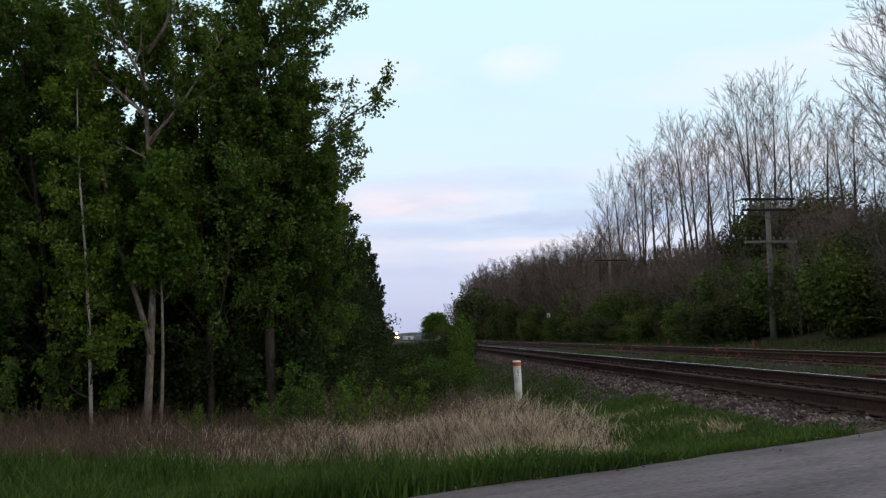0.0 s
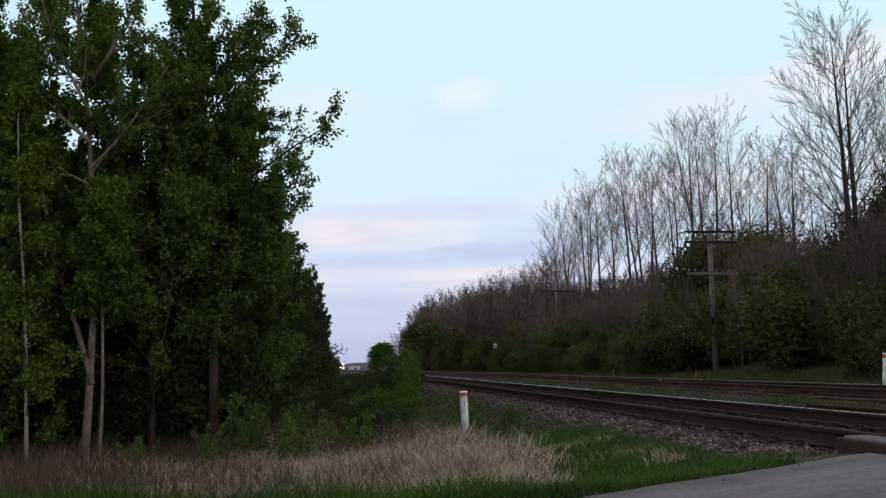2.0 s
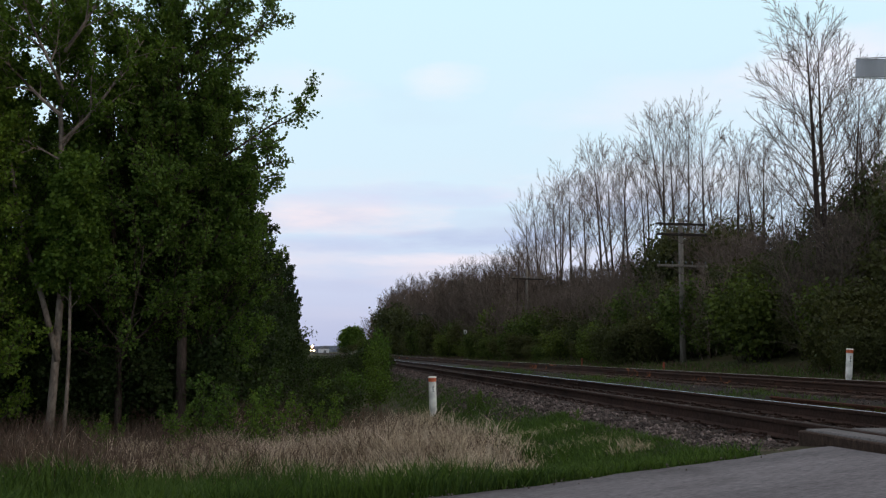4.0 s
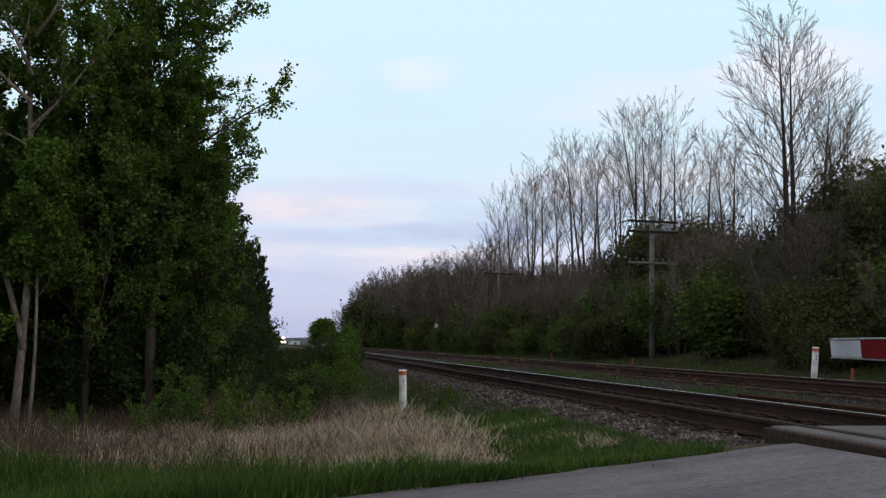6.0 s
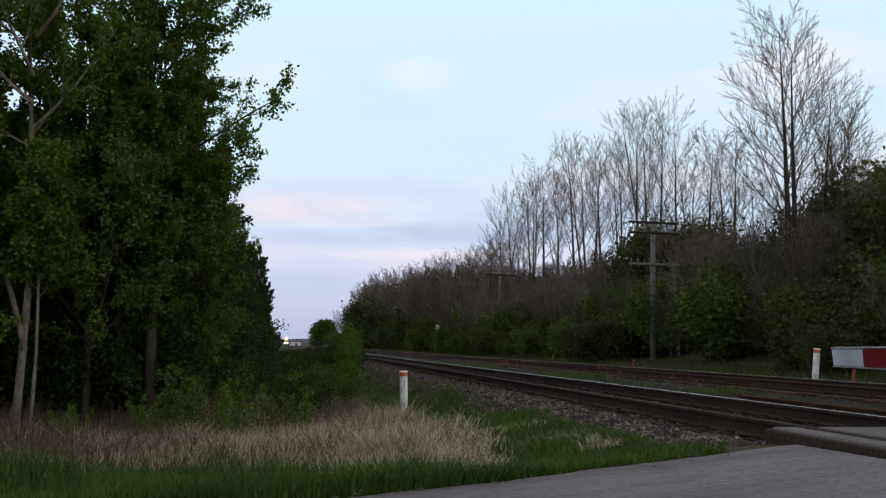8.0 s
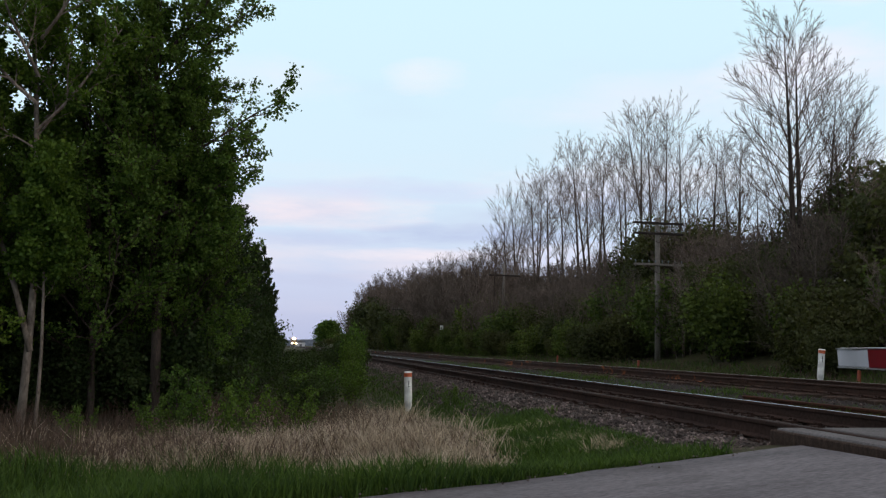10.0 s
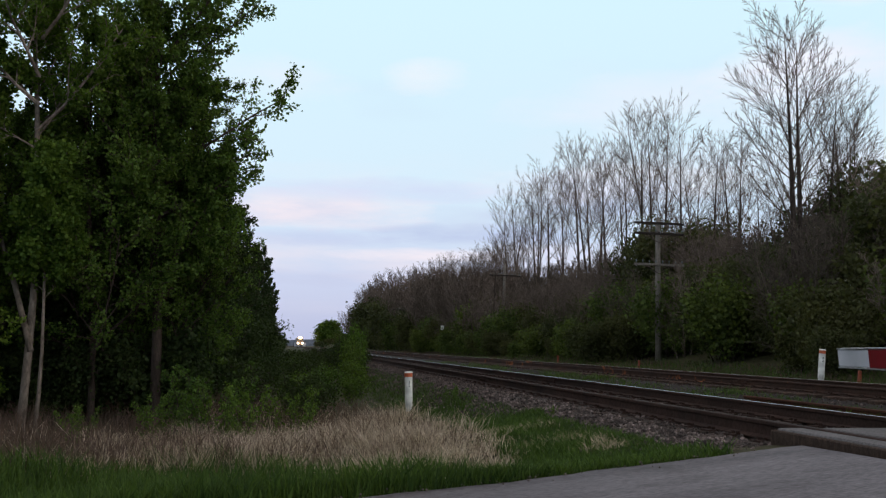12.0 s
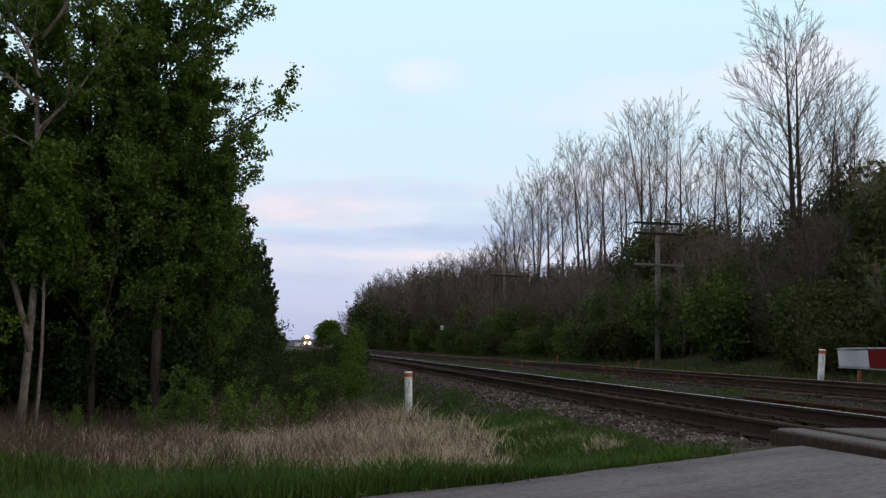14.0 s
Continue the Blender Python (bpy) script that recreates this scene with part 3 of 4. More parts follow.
# ---------------------------------------------------------------- crossing gate
PIVOT = Vector((2.78, -0.5, 1.122))
gate = tagged(new("crossing_gate"), "crossing gate with a red and white striped arm, lowering", "crossing gate")
gate.matrix_basis = Matrix.Translation((PIVOT.x + 0.22, PIVOT.y, 0.25))
b = Buf()
b.tube([Vector((0.1, 0, -0.3)), Vector((0.1, 0, 2.9))], [0.065, 0.065], 12)
part("mast", b.mesh("mast", ALU, True), gate)
b = Buf()
b.box(-0.08, 0.28, -0.22, 0.22, 0.62, 1.12)
part("mechanism", bevelled(b, "mechanism", ALU, 0.03), gate)
b = Buf()
b.box(-0.25, 0.45, -0.35, 0.35, -0.35, 0.06)
part("base", bevelled(b, "base", PANEL, 0.02), gate)
# the arm turns about the pivot; its own axis runs out along +y
arm = part("arm", None, gate)
ARM_L, STRIPE = 5.0, 0.406
edges = [5.0, 4.74]
while edges[-1] > 0.5:
    edges.append(edges[-1] - STRIPE)
for k in range(len(edges) - 1):
    b = Buf()
    h = 0.0425 + 0.004 * k
    b.box(-0.012, 0.012, edges[k + 1], edges[k], -h, h)
    part("stripe", bevelled(b, "stripe", SHEET_R if k % 2 else SHEET_W, 0.004), arm)
for s in (-1, 1):
    b = Buf()
    b.prism([(-0.016, -0.003), (0.016, -0.003), (0.016, 0.003), (-0.016, 0.003)], [(0, edges[-1], s * 0.0905), (0, 5.0, s * 0.0465)])
    part("edge_strip", b.mesh("edge_strip", ALU), arm, "pale metal edging")
b = Buf()
b.tube([Vector((0, edges[-1] + 0.05, 0)), Vector((0, -0.9, 0))], [0.05, 0.06], 8)
b.tube([Vector((-0.06, -0.7, 0)), Vector((0.06, -0.7, 0))], [0.22, 0.22], 14)
part("counterweight", b.mesh("counterweight", ALU), arm)
ARM_AT = PIVOT - Vector(gate.matrix_basis.translation)
ARM_ROWS = [(0.0, 56.0), (1.0, 46.5), (2.0, 36.8), (3.0, 26.8), (4.0, 16.7), (4.8, 8.6), (5.0, 6.6), (5.2, 4.7), (5.4, 2.9), (5.5, 2.0), (5.6, 1.2), (5.7, 0.52), (5.8, 0.56),
            (5.9, 0.62), (6.0, 0.45), (6.2, 0.22), (6.5, 0.0), (7.0, 0.1), (7.5, 0.0), (14.0, 0.0)]

# ---------------------------------------------------------------- trees


def grow(buf_trunk, buf_limb, tips, rnd, p, d, length, r, level, depth, spec):
    """One branch with its side branches. spec: per level (children, spread degrees, length ratio, start)."""
    seg = 6 if level == 0 else (4 if level == 1 else (3 if level == 2 else 2))
    pts, rad = [p.copy()], [r]
    cur, dr = p.copy(), d.copy()
    wob = spec["wob"][level]
    for i in range(seg):
        dr = (dr + Vector((rnd.gauss(0, wob), rnd.gauss(0, wob), rnd.gauss(0, wob) + spec["up"][level]))).normalized()
        cur = cur + dr * (length / seg)
        pts.append(cur.copy())
        rad.append(max(spec["thin"], r * (1 - (i + 1) / seg * spec.get("tip", 0.75 if level < depth else 0.85))))
    sides = (9, 6, 4, 3, 3)[level]
    (buf_trunk if level == 0 else buf_limb).tube(pts, rad, sides, level < 2)
    if level >= spec["leaf_from"]:
        tips.append((pts, level))
    if level == depth:
        return
    count, spread, ratio, start = spec["levels"][level]
    for k in range(count):
        f = start + (1 - start) * (k + rnd.random()) / count
        i = min(int(f * seg), seg - 1)
        q = pts[i].lerp(pts[i + 1], f * seg - i)
        ax = (pts[i + 1] - pts[i]).normalized()
        side = ax.orthogonal().normalized()
        side.rotate(Matrix.Rotation(k * 2.4 + rnd.uniform(-0.5, 0.5), 3, ax))
        a = radians(spread * rnd.uniform(0.7, 1.25))
        nd = (ax * math.cos(a) + side * math.sin(a)).normalized()
        taper = (1 - f * 0.6) if level == 0 else (1 - f * 0.45)
        grow(buf_trunk, buf_limb, tips, rnd, q, nd, length * ratio * taper * rnd.uniform(0.75, 1.2), max(spec["thin"], rad[i] * spec.get("kid", (0.42, 0.55))[min(level, 1)]), level + 1, depth, spec)


def leaves(rs, tips, per, size, spread):
    """Leaf quads scattered along twigs."""
    anchors = []
    for pts, level in tips:
        a = np.array([tuple(q) for q in pts])
        n = per
        f = rs.uniform(0.15, 1.0, n) * (len(a) - 1)
        i = np.minimum(f.astype(int), len(a) - 2)
        anchors.append(a[i] + (a[i + 1] - a[i]) * (f - i)[:, None])
    c = np.concatenate(anchors)
    c = c + rs.normal(size=c.shape) * spread
    return leaf_quads(rs, c, size)


def leaf_quads(rs, c, size):
    n = len(c)
    u = rs.normal(size=(n, 3))
    u[:, 2] -= 0.4
    u /= np.linalg.norm(u, axis=1)[:, None]
    w = np.cross(u, rs.normal(size=(n, 3)))
    w /= np.linalg.norm(w, axis=1)[:, None]
    s = size * rs.uniform(0.6, 1.25, n)[:, None]
    fold = np.cross(u, w) * s * 0.12
    return np.stack([c, c + u * s * 0.5 + w * s * 0.42 + fold, c + u * s, c + u * s * 0.45 - w * s * 0.42 + fold], axis=1)


def tree_thing(name, label, category, group, trunk_me, limb_me, crown_me):
    t = tagged(new(name), label, category, group)
    part("trunk", trunk_me, t)
    if limb_me:
        part("branchwork", limb_me, t)
    if crown_me:
        part("crown", crown_me, t)
    return t


def make_tree(seed, h, r, spec, depth, bark, limb_bark=None, leaf=None, per=10, size=0.08, spread=0.12, stems=((0, 0, 0, 0),)):
    rnd, rs = random.Random(seed), np.random.RandomState(seed)
    bt, bl, tips = Buf(), Buf(), []
    for sx, sy, lean_x, lean_y in stems:
        k = rnd.uniform(0.9, 1.0)
        grow(bt, bl, tips, rnd, Vector((sx, sy, -0.2)), Vector((lean_x, lean_y, 1)).normalized(), h * k, r * k, 0, depth, spec)
    tm = bt.mesh("trunk", bark, True)
    lm = bl.mesh("branchwork", limb_bark or bark)
    cm = quads("crown", leaves(rs, tips, per, size, spread), leaf) if leaf else None
    return tm, lm, cm


BARE = {"levels": [(12, 32, 0.44, 0.34), (8, 27, 0.48, 0.18), (6, 27, 0.45, 0.18)], "up": (0.02, 0.05, 0.03, 0.015), "thin": 0.0075, "leaf_from": 9, "wob": (0.02, 0.022, 0.02, 0.02), "kid": (0.36, 0.48), "tip": 0.92}
TWIGGY = {"levels": [(12, 34, 0.45, 0.1), (7, 34, 0.55, 0.15), (4, 34, 0.6, 0.2)], "up": (0.04, 0.1, 0.06, 0.04), "thin": 0.009, "leaf_from": 9, "wob": (0.03, 0.07, 0.1, 0.12)}
LEAFY = {"levels": [(24, 50, 0.38, 0.10), (8, 42, 0.46, 0.25), (5, 40, 0.5, 0.2)], "up": (0.03, 0.11, 0.07, 0.02), "thin": 0.006, "leaf_from": 2, "wob": (0.035, 0.08, 0.11, 0.13)}
BUSH = {"levels": [(9, 45, 0.5, 0.12), (5, 45, 0.55, 0.2)], "up": (0.05, 0.08, 0.03), "thin": 0.005, "leaf_from": 1, "wob": (0.035, 0.08, 0.11)}

# left-hand wood: young aspens and birches in leaf
aspen = {1: make_tree(12, 7.6, 0.07, LEAFY, 3, DARKBARK, DARKBARK, LEAF, 30, 0.06, 0.05),
         2: make_tree(13, 8.2, 0.09, LEAFY, 3, DARKBARK, DARKBARK, LEAF_SHADE, 22, 0.085, 0.06)}
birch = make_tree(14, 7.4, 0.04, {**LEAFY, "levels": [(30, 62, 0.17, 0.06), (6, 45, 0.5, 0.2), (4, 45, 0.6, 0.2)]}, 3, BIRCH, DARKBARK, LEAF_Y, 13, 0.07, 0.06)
poplar = make_tree(15, 8.0, 0.10, {**LEAFY, "levels": [(26, 36, 0.27, 0.04), (6, 28, 0.55, 0.2), (4, 36, 0.6, 0.2)]}, 3, DARKBARK, DARKBARK, LEAF_SHADE, 18, 0.095, 0.05)
WOOD_LABELS = {1: "young aspen in dense fresh green leaf", 2: "young leafy tree at the wood's edge, its green darkened for shade"}
PLANTED = {}


def plant(key, meshes, name, label, category, group, x, y, turn, s, sz=1.0):
    m = Matrix.Translation((x, y, land(x, y))) @ Matrix.Rotation(radians(turn), 4, "Z")
    if key not in PLANTED:
        PLANTED[key] = tree_thing(name, label, category, group, *meshes)
        PLANTED[key].matrix_basis = m
        ob = PLANTED[key]
    else:
        ob = copy_thing(PLANTED[key], m)
    ob.scale = (s, s, s * sz)
    return ob


rng = random.Random(21)


def edge_aspen(seed, h, r, bark, leaf, limbs, stems, spec, per=26):
    """A wood-edge aspen with its long limbs given as (height, bearing, rise, length)."""
    rnd, rs = random.Random(seed), np.random.RandomState(seed)
    bt, bl, tips = Buf(), Buf(), []
    for sx, sy, sz, lean_x, lean_y, k in stems:
        grow(bt, bl, tips, rnd, Vector((sx, sy, sz)), Vector((lean_x, lean_y, 1)).normalized(), h * k, r * k, 0, 3, spec)
    for z, turn, rise, length in limbs:
        a, e = radians(turn), radians(rise)
        d = Vector((math.sin(a) * math.cos(e), math.cos(a) * math.cos(e), math.sin(e)))
        grow(bt, bl, tips, rnd, Vector((0, 0, z)), d, length, 0.032, 1, 3, spec)
    return bt.mesh("trunk", bark, True), bl.mesh("branchwork", bark), quads("crown", leaves(rs, tips, per, 0.06, 0.05), leaf)


SKYLINE = [(-40, 0.40), (-23, 0.41), (-20.5, 0.38), (-18.5, 0.355), (-16.5, 0.325), (-15, 0.29), (-13, 0.375), (-10, 0.42), (-7, 0.42), (-4, 0.38), (-2, 0.33), (0, 0.28)]
EDGE = {**LEAFY, "levels": [(22, 48, 0.2, 0.22), (7, 40, 0.46, 0.2), (5, 40, 0.5, 0.2)]}
edge_tree = edge_aspen(91, 8.4, 0.09, DARKBARK, LEAF, ((5.7, 85, 36, 2.0), (6.1, 110, 40, 1.4), (4.2, 90, 26, 2.2), (3.9, 80, 14, 1.5), (3.4, 100, 15, 1.3), (2.8, 85, 12, 1.2), (2.2, 95, 15, 1.1), (5.0, 270, 30, 1.5), (4.0, 230, 20, 1.6), (3.0, 200, 15, 1.3)),
                       ((0, 0, -0.2, -0.03, 0, 1.0),), EDGE)
fork_tree = edge_aspen(92, 8.2, 0.066, PALEBARK, LEAF_Y, ((4.4, 100, 35, 2.0), (5.2, 200, 38, 1.8), (4.8, 250, 35, 1.5), (5.8, 120, 40, 1.7)),
                       ((0, 0, -0.2, 0.1, 0, 1.0), (0.09, 0, 1.15, -0.36, 0.04, 0.7), (0.17, 0.08, -0.2, 0.06, 0.05, 0.5)), {**EDGE, "levels": [(20, 48, 0.2, 0.5), (7, 40, 0.46, 0.2), (5, 40, 0.5, 0.2)], "wob": (0.06, 0.08, 0.11, 0.13)})
TREE_H = {1: 8.0, 2: 8.6}


def wood_tree(k, x, y, turn, share):
    """A leafy tree whose top reaches a share of the wood's skyline as seen from the road."""
    top = lerp_table(math.degrees(math.atan2(x, y)), SKYLINE) * share
    s = (1.15 + top * math.hypot(x, y) - land(x, y)) / TREE_H[k]
    plant(("aspen", k), aspen[k], "aspen_tree", WOOD_LABELS[k], "tree", "trees of the near wood", x, y, turn, s)


for k, x, y, turn, share in ((1, -1.7, 16.3, 20, 0.66), (2, -1.7, 17.6, 90, 0.50), (1, -2.6, 16.2, 60, 0.88), (2, -2.3, 17.2, 110, 0.7), (1, -3.0, 15.6, 250, 0.95), (1, -4.9, 16.4, 200, 0.82), (2, -2.9, 18.0, 70, 0.58), (2, -3.1, 16.6, 200, 0.7), (1, -6.9, 15.8, 140, 1.0), (2, -6.0, 17.5, 250, 0.69),
                             (1, -8.6, 16.6, 300, 0.95), (1, -7.4, 15.4, 30, 0.9), (1, -11.0, 17.0, 50, 1.0), (1, -13.5, 16.5, 190, 1.0), (2, -8.0, 20.5, 10, 0.69), (2, -3.4, 20.5, 160, 0.60), (2, -5.0, 20.0, 220, 0.65),
                             (1, -11.5, 21, 80, 0.85), (2, -15.5, 20, 330, 0.77), (2, -6.2, 24, 45, 0.65), (2, -4.0, 23, 300, 0.56), (2, -9.5, 24, 90, 0.69), (2, -13.5, 24, 10, 0.69),
                             (1, -5.5, 15.6, 320, 1.0), (2, -7.4, 18.0, 120, 0.73), (2, -10.0, 19.0, 60, 0.73), (2, -12.5, 19.0, 0, 0.73), (1, -9.4, 15.0, 77, 0.85)):
    wood_tree(k, x, y, turn, share)
plant("edge", edge_tree, "aspen_tree", "tall leafy aspen with long side limbs at the wood's corner", "tree", "trees of the near wood", -2.05, 15.6, 0, 1.0)
plant("fork", fork_tree, "aspen_tree", "pale-barked aspen with forked leaning stems in fresh leaf", "tree", "trees of the near wood", -3.78, 14.6, 0, 1.0)
for x, y, turn, s in ((-4.55, 14.5, 0, 0.85), (-10.2, 14.9, 120, 0.85)):
    plant("birch", birch, "birch_tree", "slender young birch with a thin white trunk", "tree", "trees of the near wood", x, y, turn, s)
ROW_X = [(24, -3.45), (40, -3.4), (60, -3.4), (90, -3.5), (135, -3.5), (200, -3.4)]
y = 24.0
while y < 200:
    for x in (lerp_table(y, ROW_X), -5.6, -8.4):
        s = (0.95 if y < 60 else 1.1) * rng.uniform(0.8, 1.08)
        plant("poplar", poplar, "poplar_tree", "narrow leafy tree in a row beside the railway, its green darkened for shade", "tree", "trees along the line", x + rng.uniform(-0.5, 0.15), y + rng.uniform(-1.2, 1.2), rng.uniform(0, 360), s)
    y += 2.4 if y < 60 else 5

# shrubs
FOUR = ((0, 0, 0.1, 0), (0.1, 0.1, 0.4, 0.2), (-0.1, 0, -0.4, 0.1), (0, -0.1, 0.05, -0.4))
FIVE = ((0, 0, 0.1, 0), (0.2, 0.1, 0.5, 0.3), (-0.2, 0, -0.5, 0.1), (0, -0.2, 0.05, -0.5), (0, 0.2, -0.2, 0.5))
SHOOTS = {"levels": [(11, 42, 0.26, 0.1), (4, 40, 0.5, 0.2)], "up": (0.03, 0.1, 0.03), "thin": 0.004, "leaf_from": 1, "wob": (0.06, 0.1, 0.12)}
SEVEN = ((0, 0, 0.1, 0), (0.4, 0.1, 0.3, 0.1), (-0.4, 0, -0.3, 0.1), (0.15, -0.3, 0.1, -0.3), (0.8, 0.1, 0.1, 0), (-0.9, 0.2, -0.15, 0), (0.5, 0.5, 0.2, 0.3))
shrub = [make_tree(31, 2.4, 0.016, SHOOTS, 2, DARKBARK, None, LEAF, 5, 0.1, 0.06, SEVEN), make_tree(32, 2.2, 0.025, {**BUSH, "wob": (0.1, 0.14, 0.16)}, 2, DARKBARK, None, LEAF_SHADE, 11, 0.11, 0.17, FIVE), make_tree(34, 1.9, 0.02, BUSH, 2, DARKBARK, None, LEAF, 9, 0.11, 0.14, FOUR)]
thicket = make_tree(33, 3.4, 0.03, BUSH, 2, DARKBARK, None, LEAF_SHADE, 40, 0.14, 0.26, FIVE)
bank_shrub = [make_tree(41 + i, 3.0, 0.035, BUSH, 2, DARKBARK, None, (LEAF_B, LEAF_K, LEAF_B, LEAF_K)[i], (24, 24, 46, 24)[i], (0.17, 0.17, 0.115, 0.17)[i], 0.28, FIVE) for i in range(4)]
brush = [make_tree(45 + i, 4.6, 0.04, TWIGGY, 3, BRUSHBARK, BRUSHBARK, stems=((0, 0, 0.05, 0), (0.3, 0.2, 0.25, 0.15), (-0.3, 0, -0.25, 0.1), (0, -0.3, 0.05, -0.25))) for i in range(2)]
SHRUB_LABELS = ("small bright green shrub at the wood's edge", "bushy green shrub beside the railway", "light green bush beside the railway")
for k, x, y, s in ((0, -1.6, 12.8, 0.3), (0, -0.75, 13.1, 0.38), (0, -1.1, 13.5, 0.46), (0, 0.1, 13.8, 0.34), (0, -2.6, 12.8, 0.22), (0, -5.6, 14.3, 0.6), (0, -7.2, 14.2, 0.75), (0, -9.4, 14.2, 0.7), (1, 0.35, 17.5, 0.42), (2, 0.2, 20, 0.44), (2, 0.9, 24, 0.48),
                   (2, 1.0, 29, 0.45), (1, 0.2, 26, 0.5), (2, 2.2, 33, 0.5), (2, 0.1, 33, 0.5), (1, 1.3, 38, 0.55), (1, 2.9, 46, 0.6), (1, 0.3, 42, 0.5),
                   (1, -0.5, 30, 0.5), (1, 0.8, 50, 0.55), (1, 2.2, 52, 0.6), (1, -0.6, 40, 0.52), (2, 1.6, 24, 0.4), (1, -0.9, 21, 0.5), (1, 0.0, 54, 0.55), (1, 2.7, 40, 0.5), (1, 1.4, 60, 0.6), (1, 2.9, 60, 0.7)):
    plant(("shrub", k), shrub[k], "shrub", SHRUB_LABELS[k], "shrub", "shrubs by the line", x, y, rng.uniform(0, 360), s)
for x, y, s in ((3.05, 17.6, 0.17), (2.9, 17.2, 0.12), (3.5, 12.4, 0.06)):
    plant(("shrub", 0), shrub[0], "shrub", "small green weed on the ballast slope", "shrub", "shrubs by the line", x, y, rng.uniform(0, 360), s)
for x, y, s, sz in ((2.5, 37.5, 0.55, 2.0), (2.75, 39.5, 0.5, 2.1), (2.35, 36, 0.5, 1.7), (2.95, 42, 0.5, 1.7)):
    plant(("shrub", 2), shrub[2], "shrub", "tall slender light green bush beside the railway", "shrub", "shrubs by the line", x, y, rng.uniform(0, 360), s, sz)
# undergrowth, its leaf colour already darkened for shade under the trees
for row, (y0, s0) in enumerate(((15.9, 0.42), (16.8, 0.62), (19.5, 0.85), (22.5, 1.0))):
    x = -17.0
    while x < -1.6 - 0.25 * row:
        plant("thicket", thicket, "undergrowth_shrub", "dense shrub under the wood, shade put into its dark green leaves", "shrub", "undergrowth of the wood", x + rng.uniform(-0.3, 0.3), y0 + rng.uniform(-0.6, 0.6), rng.uniform(0, 360), s0 * rng.uniform(0.85, 1.15))
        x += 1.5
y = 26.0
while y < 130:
    plant("thicket", thicket, "undergrowth_shrub", "dense shrub under the wood, shade put into its dark green leaves", "shrub", "undergrowth of the wood", -1.9, y, rng.uniform(0, 360), rng.uniform(0.5, 0.7))
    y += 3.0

# right-hand bank: thick undergrowth, bare brush, leafless trees above
y = 8.0
while y < 330:
    step = 2.2 if y < 60 else (3.4 if y < 130 else 8)
    for x in (16.8, 18.8, 20.8, 23.2, 26.2) if y < 130 else (17.5, 22, 27):
        k = rng.choice((0, 1, 2)) if x > 20 else rng.choice((0, 1, 2, 3))
        if x < 17.9 and 30 < y < 47:
            continue
        s = (0.55 if x < 17.5 else 0.82) * rng.uniform(0.55, 1.45) * (1 if y < 90 else 1.3)
        plant(("bank", k), bank_shrub[k], "bank_shrub", "dense dark green shrub on the railway bank", "shrub", "undergrowth of the bank", x + rng.uniform(-0.9, 0.9), y + rng.uniform(-1, 1), rng.uniform(0, 360), s)
        if x > 18 and rng.random() < (0.4 if y < 70 else 0.75):
            k = rng.choice((0, 1))
            plant(("brush", k), brush[k], "bare_bush", "leafless brown twiggy bush on the railway bank", "shrub", "brush of the bank", x + rng.uniform(-1, 1), y + rng.uniform(-1.2, 1.2), rng.uniform(0, 360), rng.uniform(0.7, 1.15) * (1 if y < 90 else 1.3))
    y += step

BARE_STEMS = (((0, 0, 0.02, 0), (0.1, 0.1, 0.13, 0.05)), ((0, 0, -0.02, 0.02),), ((0, 0, 0.05, 0), (-0.15, 0, -0.1, 0.04), (0.05, 0.1, 0.16, -0.05)), ((0, 0, 0.03, -0.03),))
bare = [make_tree(51 + i, 13.0, 0.15, {**BARE, "levels": [(11 + i, 27 + 4 * i, 0.46, 0.3 + 0.05 * i), *BARE["levels"][1:]]}, 3, DARKBARK, BARK, stems=BARE_STEMS[i]) for i in range(4)]
BIG = {**BARE, "levels": [(20, 42, 0.42, 0.3), (9, 29, 0.46, 0.16), (8, 28, 0.44, 0.16)], "up": (0.02, 0.1, 0.04, 0.02), "wob": (0.008, 0.03, 0.025, 0.02), "kid": (0.3, 0.48)}
big = make_tree(62, 14.1, 0.2, BIG, 3, DARKBARK, BARK, stems=((0, 0, -0.014, 0), (0.34, 0.1, 0.004, 0)))
BARE_LABEL = "slender leafless tree on the railway bank"
EYE_Z = 1.15
rng = random.Random(77)


def stand(bearing, lateral):
    return lateral, lateral / math.tan(radians(bearing)), lateral / math.sin(radians(bearing))


x, y, r = stand(29.75, 22.5)
plant("big", big, "bare_tree", "tall twin-stemmed leafless tree on the bank", "tree", "bare trees of the bank", x - 0.2, y, 0, 1.0)
COUNT = [0]


def bare_at(bearing, lateral, slope):
    """A bare tree whose top stands at the given rise per metre of distance."""
    x, y, r = stand(bearing, lateral)
    k = COUNT[0] % 4
    s = (EYE_Z + slope * 0.9 * r - land(x, y)) / 13.6
    plant(("bare", k), bare[k], "bare_tree", BARE_LABEL, "tree", "bare trees of the bank", x, y, rng.uniform(0, 360), s ** 0.7, s ** 0.3)
    COUNT[0] += 1


